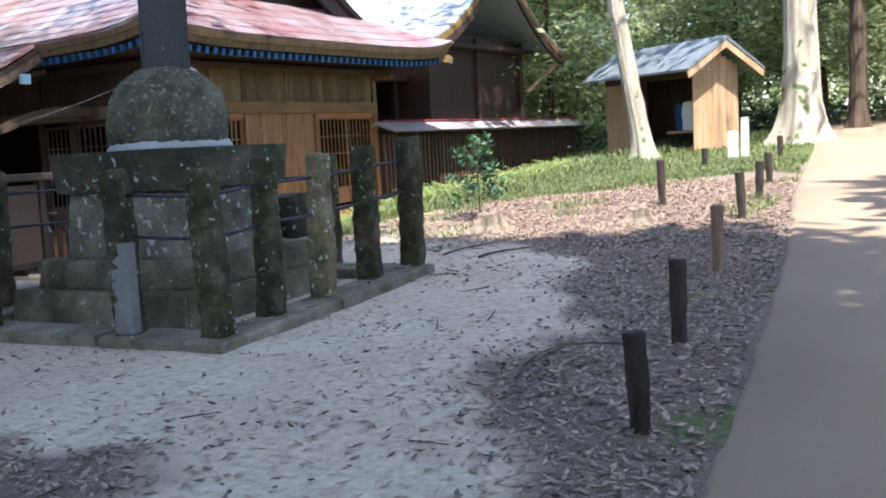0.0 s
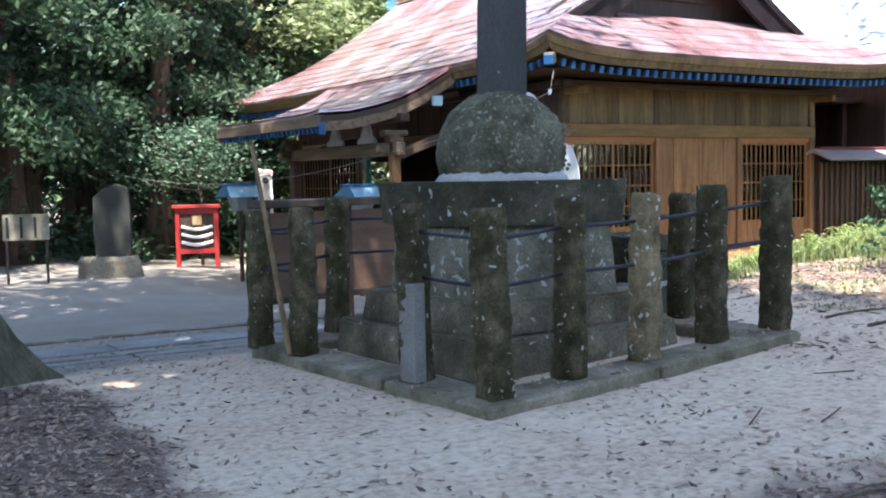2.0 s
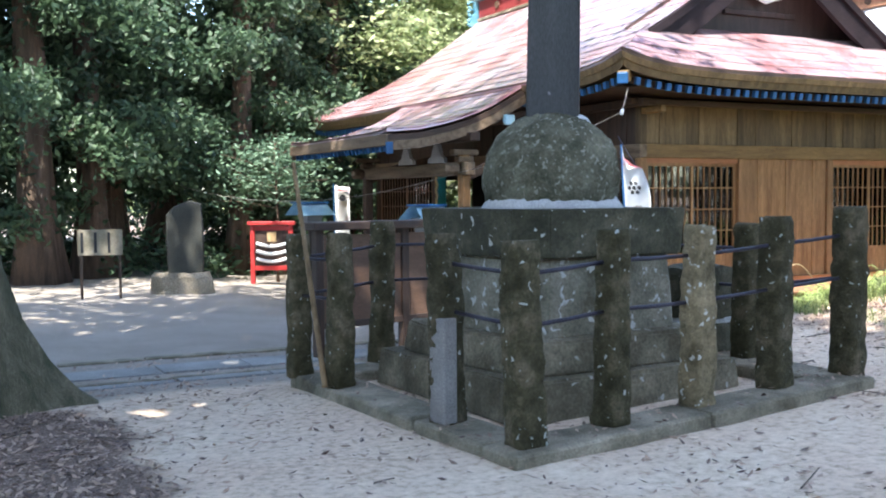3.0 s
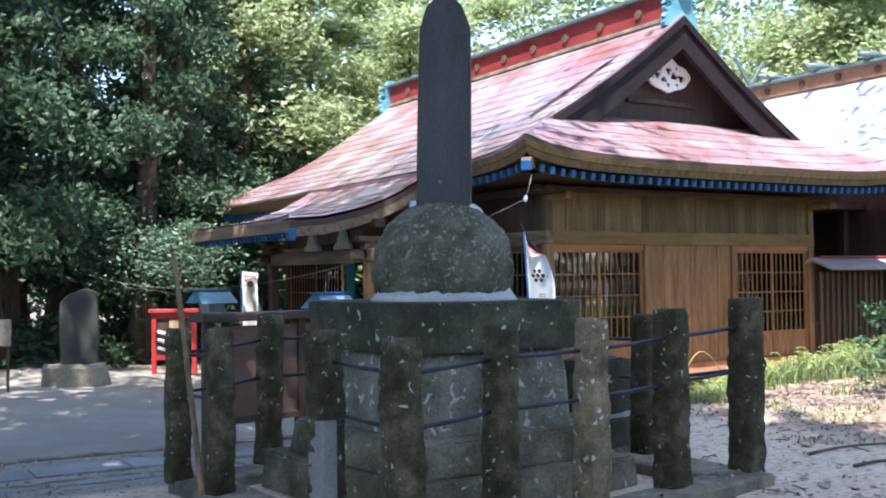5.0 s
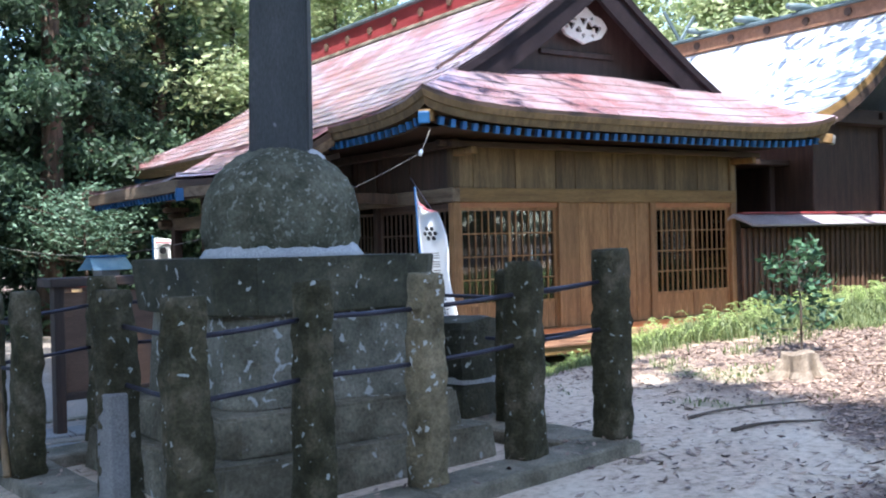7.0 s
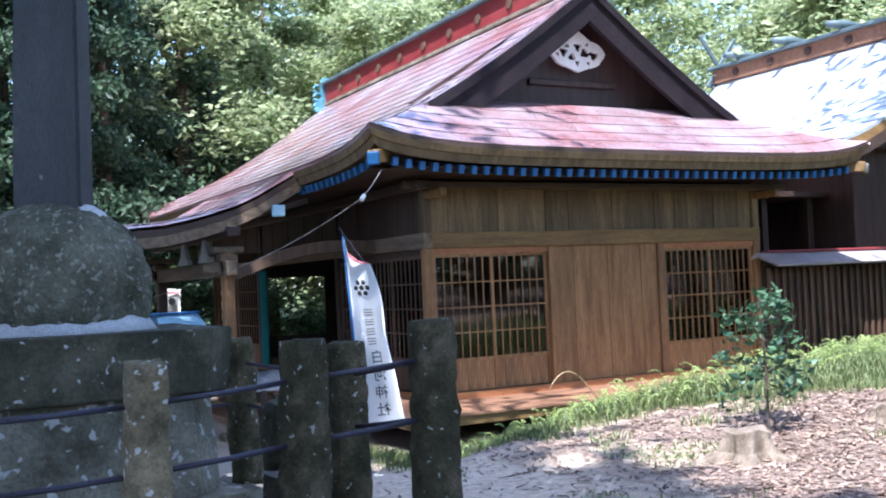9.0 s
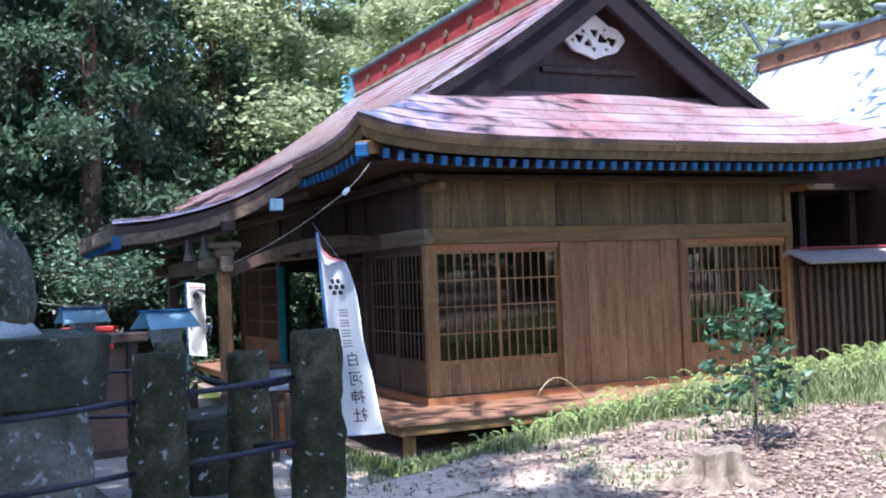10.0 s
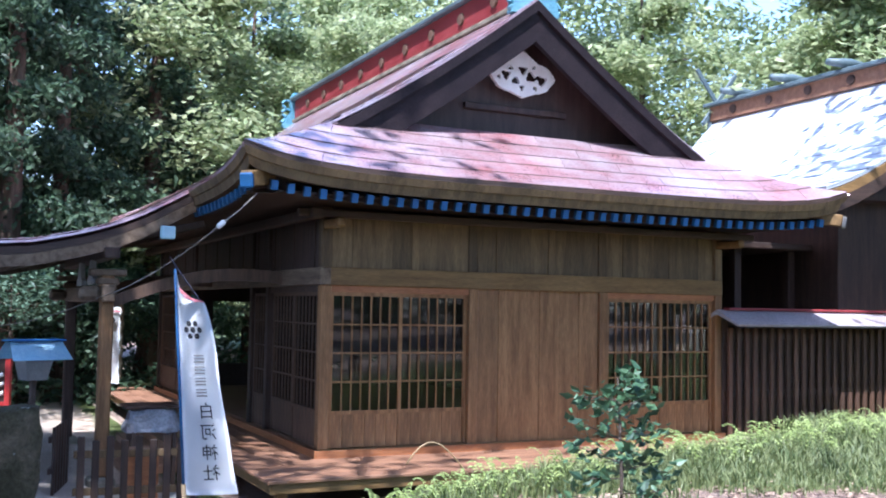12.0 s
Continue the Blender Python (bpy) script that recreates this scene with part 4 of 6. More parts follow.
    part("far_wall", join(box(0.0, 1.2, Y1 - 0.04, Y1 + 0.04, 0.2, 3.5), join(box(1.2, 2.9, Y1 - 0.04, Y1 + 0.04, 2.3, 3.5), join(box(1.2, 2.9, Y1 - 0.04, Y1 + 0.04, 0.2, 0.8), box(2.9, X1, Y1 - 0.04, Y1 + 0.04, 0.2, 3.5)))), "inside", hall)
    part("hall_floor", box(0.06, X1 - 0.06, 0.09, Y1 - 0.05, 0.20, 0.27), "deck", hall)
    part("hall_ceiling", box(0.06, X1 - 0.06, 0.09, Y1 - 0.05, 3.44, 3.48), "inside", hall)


def build_deck():
    d = part("veranda", join(box(-1.16, 7.45, -1.60, -1.48, 0.02, 0.145, 0.01), box(-1.16, -1.04, -1.478, Y1 + 1.0, 0.02, 0.145, 0.01)), "wood_x", hall, "raised timber veranda on short posts")
    for i in range(7):
        y = -1.63 + i * 0.217
        part("deck_board", box(-1.20, 7.50, y, y + 0.213, 0.147, 0.185, 0.004), "deck", d)
    for i in range(5):
        x = -1.20 + i * 0.222
        part("deck_board", box(x, x + 0.218, -0.108, Y1 + 1.0, 0.147, 0.185, 0.004), "deck", d)
    first = None
    for x, y in ((-0.98, -1.42), (1.54, -1.42), (4.0, -1.42), (6.6, -1.42), (-0.98, 1.2), (-0.98, 3.6), (-0.98, 6.2), (-0.98, 9.0)):
        z = ground_z(x, y) - 0.05
        part("veranda_post", box(x - 0.065, x + 0.065, y - 0.065, y + 0.065, z, 0.02, 0.006), "wood_z", d)
    part("underfloor", join(box(-0.05, X1, 0.25, 0.31, -0.45, 0.15), box(0.25, 0.31, 0.31, Y1, -0.45, 0.15)), "brown", hall, "dark boarded underfloor")


build_walls()
build_deck()


def build_porch():
    pr = part("porch", box(-2.69, -2.51, 1.45, 6.45, 2.22, 2.46, 0.02), "wood_y", hall, "front porch with posts, rainbow beams and a low roof")
    Y0, Y2, XF = 1.45, 6.55, -4.22
    prof = [(XF, 2.94), (-3.6, 2.99), (-2.9, 3.15), (-2.3, 3.36), (-1.8, 3.64), (-1.2, 3.98)]
    def zr(x):
        return float(np.interp(x, [p[0] for p in prof], [p[1] for p in prof]))
    def pt(y, s):
        x = XF + s
        return Vector((x, y, zr(x) + 0.10 * math.exp(-min(y - Y0, Y2 - y) / 0.4) * 0.5))
    surface(pt, lambda s: lin(Y0, Y2, 16), lin(0, 2.95, 10), "roof", pr, "porch_roof", 0.035)
    for j in range(7):
        s0, s1 = 2.9 * j / 7, 2.9 * (j + 1) / 7
        u = Y0 - (j % 2) * 0.6
        while u < Y2:
            if u + 1.2 > Y0 + 0.05:
                sheet(pt, u, u + 1.19, s0, s1 + 0.02, -0.1, pr, lambda s: Y0, lambda s: Y2)
            u += 1.2
    for y in (Y0 - 0.02, Y2 - 0.08):
        for off, wd, t, m in ((0.04, 0.10, 0.10, "brown_x"), (0.145, 0.16, 0.07, "wood_y")):
            bm = bmesh.new()
            a = [[bm.verts.new((x, yy, zr(x) - o)) for x in lin(XF + 0.02, -1.3, 10)] for yy, o in ((y, off), (y, off + wd), (y + t, off + wd), (y + t, off))]
            for p, q in zip(a, a[1:] + a[:1]):
                for i in range(10):
                    bm.faces.new((p[i], p[i + 1], q[i + 1], q[i]))
            bm.faces.new([r[0] for r in a])
            bmesh.ops.recalc_face_normals(bm, faces=bm.faces)
            part("porch_bargeboard", bm, m, pr, "pale weathered bargeboard" if m == "wood_y" else "")
    part("porch_fascia", box(XF - 0.02, XF + 0.08, Y0, Y2, 2.72, 2.915, 0.01), "wood_y", pr)
    first = None
    for i in range(27):
        y = Y0 + 0.12 + (Y2 - Y0 - 0.24) * i / 26
        if first is None:
            bm = box(0.0, 2.9, -0.03, 0.03, -0.045, 0.045)
            b2 = box(-0.02, 0.05, -0.034, 0.034, -0.05, 0.05)
            for f in b2.faces:
                f.material_index = 1
            first = part("porch_rafter", join(bm, b2), ("brown", "blue"), pr, "rafter with a blue painted tip")
            for p in first.data.polygons:
                p.material_index = 1 if max(first.data.vertices[v].co.x for v in p.vertices) < 0.06 else 0
            first.matrix_local = pose(XF + 0.10, y, 2.675, 0, -14, 0)
        else:
            share("porch_rafter", first, pr, pose(XF + 0.10, y, 2.675, 0, -14, 0))
    part("porch_end_tip", box(XF - 0.02, XF + 0.10, Y0 - 0.05, Y0 + 0.02, 2.58, 2.78, 0.01), "blue", pr, "blue painted end board")
    for y in (1.72, 6.2):
        z = ground_z(-2.6, y)
        part("porch_post", box(-2.69, -2.51, y - 0.09, y + 0.09, z + 0.12, 2.60, 0.02), "wood_z" if y < 3 else "brown", pr)
        part("post_base", box(-2.78, -2.42, y - 0.18, y + 0.18, z - 0.05, z + 0.12, 0.03), "kerb", pr, "stone post base")
        bm = bmesh.new()
        path = [Vector((-2.6 + 2.6 * w, y, 2.20 + 0.42 * w + 0.20 * math.sin(w * math.pi))) for w in lin(0, 1, 8)]
        rows = [[bm.verts.new(p + Vector((0, a, b))) for a, b in ((-0.06, -0.09), (0.06, -0.09), (0.06, 0.09), (-0.06, 0.09))] for p in path]
        for a, b in zip(rows, rows[1:]):
            for i in range(4):
                bm.faces.new((a[i], a[(i + 1) % 4], b[(i + 1) % 4], b[i]))
        bmesh.ops.recalc_face_normals(bm, faces=bm.faces)
        part("rainbow_beam", bm, "front_wood", pr, "curved rainbow beam")
        for k, (dx, w, h) in enumerate(((0, 0.30, 0.10), (0, 0.50, 0.10))):
            part("bracket_block", box(-2.6 - w / 2, -2.6 + w / 2, y - 0.10, y + 0.10, 2.46 + k * 0.12, 2.46 + k * 0.12 + h, 0.02), "wood_y", pr)
        part("nosing", box(-2.98, -2.69, y - 0.06, y + 0.06, 2.24, 2.44, 0.05), "wood_y", pr, "carved beam nosing")
    out = [(-0.34, 0), (0.34, 0), (0.32, 0.08), (0.20, 0.12), (0.14, 0.24), (0.06, 0.36), (-0.06, 0.36), (-0.14, 0.24), (-0.20, 0.12), (-0.32, 0.08)]
    for y in (2.6, 3.95):
        part("frog_leg_strut", prism(out, 0.07, pose(-2.66, y, 2.47, 0, 0, 90)), "mortar", pr, "pale carved frog-leg strut")
    part("porch_purlin", box(-2.70, -2.50, 1.3, 6.7, 2.82, 2.97, 0.01), "brown", pr)
    part("tie_end", box(-1.95, -1.75, 1.36, 1.46, 3.12, 3.30, 0.015), "sheet", pr, "pale tie end")
    rope = part("bell_rope", rod([Vector((-2.05, 3.95, 2.35 - 1.35 * w)) + Vector((0.012 * math.sin(w * 40), 0.012 * math.cos(w * 40), 0)) for w in lin(0, 1, 30)], 0.028, 8), "bamboo", pr, "pale twisted bell rope", smooth=True)
    # steps up to the hall
    for i in range(3):
        part("porch_step", box(-2.2 + 0.34 * i, -1.21, 2.4, 5.5, -0.30 + 0.13 * i, -0.175 + 0.13 * i, 0.01), "deck", pr)


build_porch()


# ---- behind the hall: corridor, sanctuary, slatted fence ----
def build_rear():
    h = thing("sanctuary_hall", "sanctuary hall with a curved grey metal gable roof and crossed finials", "shrine", m=pose(12.5, 3.5, 0.9))
    inv = h.matrix_world.inverted()
    RXX, RZ, y0, y1 = 12.5, 7.0, -0.6, 6.7
    def pt(y, s):
        return Vector((8.6 + s, y, 4.35 + 0.28 * s + 0.105 * s * s))
    def ptb(y, s):
        p = pt(y, s)
        return Vector((2 * RXX - p.x, p.y, p.z))
    sl = RXX - 8.6
    roof = part("roof", box(9.6, 15.4, y0 + 0.6, y1 - 0.6, 4.3, 4.42), "brown", h, "grey metal roof with patches of sun")
    surface(pt, lambda s: lin(y0, y1, 10), lin(0, sl, 12), "grey_roof", roof, "roof_slope", 0.04)
    surface(ptb, lambda s: lin(y0, y1, 4), lin(0, sl, 8), "grey_roof", roof, "roof_slope", 0.0)
    for j in range(12):
        for i in range(5):
            u0 = y0 + (y1 - y0) * (i - (j % 2) * 0.5) / 5
            u1 = u0 + (y1 - y0) / 5
            if u1 > y0 + 0.1:
                sheet(pt, max(u0, y0), min(u1, y1) - 0.008, sl * j / 12, sl * (j + 1) / 12 + 0.01, 0.0, roof, lambda s: y0, lambda s: y1, "grey_roof", 0.012)
    if y0:
        for yy in (y0 - 0.02, y1 - 0.06):
            for off, wd in ((0.06, 0.16), (0.22, 0.24)):
                bm = bmesh.new()
                pts = [pt(0, s) for s in lin(0, sl, 12)]
                pts += [Vector((2 * RXX - p.x, 0, p.z)) for p in pts[::-1][1:]]
                rows = [[bm.verts.new((p.x, a, p.z - o)) for p in pts] for a, o in ((yy, off), (yy, off + wd), (yy + 0.09, off + wd), (yy + 0.09, off))]
                for a, b in zip(rows, rows[1:] + rows[:1]):
                    for i in range(len(pts) - 1):
                        bm.faces.new((a[i], a[i + 1], b[i + 1], b[i]))
                bmesh.ops.recalc_face_normals(bm, faces=bm.faces)
                part("bargeboard", bm, "brown_x" if off > 0.1 else "wood_x", roof, "curved dark bargeboard")
    zt = pt(0, sl).z
    part("ridge", box(RXX - 0.17, RXX + 0.17, y0 - 0.1, y1 + 0.05, zt - 0.06, zt + 0.30, 0.01), "deck", roof, "faded pink box ridge")
    part("ridge_cap", box(RXX - 0.28, RXX + 0.28, y0 - 0.3, y1 + 0.2, zt + 0.30, zt + 0.39, 0.02), "verdigris", roof)
    for i in range(6):
        y = y0 + 0.5 + i * 1.2
        b = bmesh.new()
        bmesh.ops.create_cone(b, cap_ends=True, segments=16, radius1=0.11, radius2=0.10, depth=0.04, matrix=Matrix.Translation((RXX - 0.185, y, zt + 0.13)) @ pose(0, 0, 0, 0, -90, 0))
        part("ridge_boss", b, "brown", roof)
    for i in range(4):
        y = y1 - 0.9 - i * 1.65
        part("ridge_billet", rod([(RXX - 0.62, y, zt + 0.50), (RXX, y, zt + 0.53), (RXX + 0.62, y, zt + 0.50)], [0.075, 0.115, 0.075], 12), "verdigris", roof, "dark tapered ridge billet", smooth=True)
        part("billet_seat", box(RXX - 0.14, RXX + 0.14, y - 0.10, y + 0.10, zt + 0.38, zt + 0.45), "verdigris", roof)
    for y in (y1 - 0.0, y0 + 0.1):
        for sx in (-1, 1):
            bm = box(-0.055, 0.055, -0.03, 0.03, -0.75, 0.95, 0.01)
            bm.transform(pose(RXX + sx * 0.06, y + 0.03 * sx, zt + 0.45, 0, sx * 38, 0))
            part("crossed_finial", bm, "verdigris", roof, "dark crossed roof finial")
    part("end_ornament", box(RXX - 0.20, RXX + 0.20, y1 + 0.02, y1 + 0.16, zt - 0.75, zt + 0.25, 0.06), "verdigris", roof)
    part("wall", box(9.9, 15.1, 0.4, 5.9, 0.6, 4.7), "brown", h, "dark boarded wall")
    for x in (9.9, 12.5, 15.1):
        part("post", box(x - 0.11, x + 0.11, 0.28, 0.398, 0.6, 4.65, 0.01), "brown", h)
    for yy in (0.9, 2.2, 4.0):
        bm = box(9.3, 10.2, yy - 0.07, yy + 0.07, 3.9, 4.1, 0.02)
        part("bracket_arm", bm, "brown", h)
    # roof brace seen against the trees
    part("eave_brace", rod([(16.2, -0.4, 4.0), (15.2, 0.2, 3.1)], 0.07, 8), "hutwood", h)
    for o in h.children_recursive:
        if o.parent == h:
            o.matrix_parent_inverse = inv
    c = thing("corridor", "dark open corridor joining the two shrine halls", "corridor", m=pose(8.3, 2.6, 0.2))
    ci = c.matrix_world.inverted()
    for x, y in ((7.1, 1.4), (8.4, 1.4), (9.7, 1.4), (7.1, 4.2), (8.4, 4.2), (9.7, 4.2)):
        part("post", box(x - 0.08, x + 0.08, y - 0.08, y + 0.08, 0.1, 3.4, 0.01), "brown", c)
    part("corridor_roof", box(6.85, 10.0, 1.0, 4.6, 3.4, 3.52, 0.02), "brown_x", c)
    part("backing", box(6.85, 9.9, 4.22, 4.27, 0.1, 3.4), "brown", c)
    part("corridor_floor", box(6.85, 9.9, 1.3, 4.3, 0.85, 0.93), "brown_x", c)
    part("rail", box(6.85, 9.9, 1.28, 1.36, 1.7, 1.78), "brown_x", c)
    part("pale_post", box(7.15, 7.27, 0.55, 0.67, 0.3, 3.0, 0.01), "patch", c, "pale weathered post")
    for o in c.children:
        o.matrix_parent_inverse = ci


def build_slat_fence():
    f = thing("slatted_fence", "dark slatted timber fence under a narrow metal roof", "fence", m=pose(6.9, -0.2, 0.2))
    inv = f.matrix_world.inverted()
    x0, x1 = 6.86, 17.8
    def zg(x):
        return ground_z(x, -0.2)
    bm = prism([(-0.52, 2.04), (-0.50, 2.01), (0.0, 2.20), (0.42, 2.02), (0.42, 2.06), (0.0, 2.27)], x1 - x0 + 0.5, pose(x1 + 0.3, -0.12, 0.0, 0, 0, 90))
    part("fence_roof", bm, "capping", f, "sheet-metal capping roof, sky reflection put into its pale grey")
    part("roof_lining", prism([(-0.46, 1.985), (0.0, 2.17), (0.38, 2.0), (0.0, 2.19)], x1 - x0, pose(x1, -0.12, 0.0, 0, 0, 90)), "brown_x", f)
    part("ridge_board", box(x0, x1 + 0.2, -0.20, -0.05, 2.265, 2.31, 0.01), "ridge", f, "dull red ridge board")
    for z in (0.85, 1.80):
        part("rail", box(x0, x1, -0.14, -0.09, z, z + 0.10), "brown_x", f)
    n = 62
    for i in range(n):
        x = x0 + 0.05 + (x1 - x0 - 0.1) * i / (n - 1)
        a = zg(x) - 0.05
        part("slat", box(x - 0.040, x + 0.040, -0.185, -0.14, a, 1.98, 0.004), "slat", f)
    for i in range(6):
        x = x0 + (x1 - x0) * i / 5
        part("post", box(x - 0.06, x + 0.06, -0.088, 0.03, zg(x) - 0.05, 2.10), "brown", f)
    part("backing", box(x0, x1, 0.035, 0.06, 0.2, 1.95), "brown", f)
    for o in f.children:
        o.matrix_parent_inverse = inv


build_rear()
build_slat_fence()


# ---- banners, lamps, boards ----
def text_mesh(body, size):
    cu = bpy.data.curves.new("txt", "FONT")
    cu.body, cu.size, cu.align_x, cu.extrude = body, size, "CENTER", 0.001
    ob = bpy.data.objects.new("txt", cu)
    scene.collection.objects.link(ob)
    me = bpy.data.meshes.new_from_object(ob.evaluated_get(bpy.context.evaluated_depsgraph_get()))
    bpy.data.objects.remove(ob)
    return me


def build_banner():
    """Feather banner: its cloth leans from the pole, seen from the back so that the writing is reversed."""
    base, top = Vector((-2.38, -2.9, ground_z(-2.38, -2.9))), Vector((-2.585, -2.9, 2.60))
    t = thing("feather_banner", "white feather banner with black writing on a blue pole", "banner", m=Matrix.Translation(base))
    pole = [base + (top - base) * w - base for w in (0, 0.25)]
    part("pole_foot", rod(pole, 0.022, 8), "bamboo", t, "bare lower pole", smooth=True)
    part("pole", rod([(top - base) * w for w in (0.25, 0.6, 0.985)], 0.014, 8), "blue", t, "blue banner pole", smooth=True)
    tip = top - base
    part("crossbar", rod([tip + Vector((-0.05, 0, 0.07)), tip + Vector((0.01, 0, -0.02)), tip + Vector((0.26, -0.02, -0.36))], 0.008, 8), "iron", t)
    def cloth(u, w):
        """u across from the pole, w down from the top."""
        z = 2.56 - 2.25 * w
        edge = 0.02 + (0.21 * (w / 0.14) if w < 0.14 else 0.21 + 0.27 * ((w - 0.14) / 0.86) ** 0.75)
        wave = 0.05 * math.sin(w * 7 + u * 3) * u + 0.03 * math.sin(w * 15) * u
        px = top.x + (base.x - top.x) * ((top.z - z) / (top.z - base.z))
        zz = z - (0.38 * u * max(0, 1 - w / 0.14) if w < 0.14 else 0) + (0.04 * (u - 0.5) ** 2 if w > 0.97 else 0)
        return Vector((px + 0.015 + edge * u, -2.9 - 0.10 * u + wave, zz)) - base
    bm = bmesh.new()
    g = [[bm.verts.new(cloth(i / 10, j / 40)) for i in range(11)] for j in range(41)]
    for j in range(40):
        for i in range(10):
            bm.faces.new((g[j][i], g[j][i + 1], g[j + 1][i + 1], g[j + 1][i]))
    bmesh.ops.solidify(bm, geom=bm.faces[:], thickness=0.003)
    c = part("cloth", bm, "cloth", t, "white banner cloth", smooth=True)
    front = Vector((0, -0.008, 0))
    def stamp(me, w, material, size, u=0.55):
        own = bmesh.new()
        own.from_mesh(me)
        for v in own.verts:
            uu, ww = u + (-v.co.x) / 0.46, w - v.co.y / 2.25
            v.co = cloth(uu, ww) + front
        part("lettering", own, material, c)
    for k, ch in enumerate("白河神社"):
        me = text_mesh(ch, 0.17)
        stamp(me, 0.655 + 0.092 * k, "ink", 0.17)
    def plate(pts, material, name):
        own = bmesh.new()
        own.faces.new([own.verts.new(cloth(u, w) + front) for u, w in pts])
        part(name, own, material, c)
    for k, w in enumerate((0.38, 0.43, 0.48, 0.53)):
        for d in (0, 0.014, 0.028):
            plate([(0.36, w + d), (0.62, w + d), (0.62, w + d + 0.006), (0.36, w + d + 0.006)], "patch", "faint_writing")
    for k in range(6):
        a = k * math.pi / 3
        plate([(0.42 + 0.19 * math.cos(a) + 0.075 * math.cos(b), 0.27 + 0.032 * math.sin(a) + 0.013 * math.sin(b)) for b in (i * 0.7854 for i in range(8))], "ink", "crest_petal")
    plate([(0.42 + 0.08 * math.cos(b), 0.27 + 0.014 * math.sin(b)) for b in (i * 0.7854 for i in range(8))], "ink", "crest_petal")
    plate([(0.02, 0.075), (0.98, 0.095), (0.98, 0.115), (0.02, 0.10)], "pink", "pink_stripe")
    plate([(0.02, 0.115), (0.98, 0.135), (0.98, 0.15), (0.02, 0.128)], "pink", "pink_stripe")


def build_far_banner():
    x, y = -1.4, 11.45
    z = ground_z(x, y)
    t = thing("feather_banner", "white feather banner by the far side of the porch", "banner", m=pose(x, y, z))
    part("pole", rod([(0, 0, 0), (-0.02, 0, 2.5)], 0.014, 8), "blue", t)
    bm = bmesh.new()
    g = [[bm.verts.new((0.02 + 0.42 * i / 5, 0.03 * math.sin(j * 0.9 + i), 2.45 - 1.75 * j / 14 - 0.05 * i / 5)) for i in range(6)] for j in range(15)]
    for j in range(14):
        for i in range(5):
            bm.faces.new((g[j][i], g[j][i + 1], g[j + 1][i + 1], g[j + 1][i]))
    bmesh.ops.solidify(bm, geom=bm.faces[:], thickness=0.003)
    part("cloth", bm, "cloth", t, smooth=True)
    b = bmesh.new()
    bmesh.ops.create_cone(b, cap_ends=True, segments=12, radius1=0.09, radius2=0.09, depth=0.008, matrix=pose(0.22, -0.05, 2.12, 90, 0, 0))
    part("crest", b, "ink", t)
    part("pink_stripe", box(0.03, 0.42, -0.05, -0.045, 2.30, 2.34), "pink", t)


def build_lamp(x, y, turn):
    z = ground_z(x, y)
    t = thing("lantern_post", "slim dark lantern post with a pale blue peaked roof", "lantern", "lantern posts", m=pose(x, y, z, 0, 0, turn))
    h = 1.86
    part("post", box(-0.035, 0.035, -0.035, 0.035, 0, h - 0.42, 0.006), "brown", t)
    own = bmesh.new()
    lo = [own.verts.new((a * 0.13, b * 0.13, h - 0.42)) for a, b in ((-1, -1), (1, -1), (1, 1), (-1, 1))]
    hi = [own.verts.new((a * 0.19, b * 0.19, h - 0.12)) for a, b in ((-1, -1), (1, -1), (1, 1), (-1, 1))]
    for i in range(4):
        own.faces.new((lo[i], lo[(i + 1) % 4], hi[(i + 1) % 4], hi[i]))
    own.faces.new(lo[::-1])
    own.faces.new(hi)
    part("lantern_box", own, "patch", t, "frosted lantern box")
    for sy in (-1, 1):
        own = bmesh.new()
        q = [own.verts.new(p) for p in ((-0.35, sy * 0.06, h + 0.09), (0.35, sy * 0.06, h + 0.09), (0.40, sy * 0.30, h - 0.15), (-0.40, sy * 0.30, h - 0.15))]
        own.faces.new(q)
        bmesh.ops.solidify(own, geom=own.faces[:], thickness=0.015)
        bmesh.ops.recalc_face_normals(own, faces=own.faces)
        part("roof_sheet", own, "sheet", t, "pale blue-white roof sheet")
    part("roof_cap", box(-0.39, 0.39, -0.12, 0.12, h + 0.085, h + 0.115, 0.01), "blue", t, "blue roof cap")


def build_noticeboard():
    a, b = Vector((-7.02, -2.85, 0)), Vector((-4.5, -2.3, 0))
    ang = math.degrees(math.atan2(b.y - a.y, b.x - a.x))
    L = (b - a).length
    t = thing("notice_board", "back of a brown timber notice board on square posts", "board", m=pose(a.x, a.y, ground_z(a.x, a.y), 0, 0, ang))
    for x in (0.0, L / 2, L):
        part("post", box(x - 0.055, x + 0.055, -0.055, 0.055, 0, 1.60, 0.006), "brown", t)
    part("panel", box(0.06, L - 0.06, -0.02, 0.02, 0.42, 1.50, 0.004), "board", t, "brown panel")
    part("panel_rail", box(0.0, L, -0.05, 0.05, 0.36, 0.44, 0.004), "brown_x", t)
    part("cap", box(-0.14, L + 0.14, -0.17, 0.17, 1.56, 1.66, 0.012), "brown_x", t, "dark capping board")


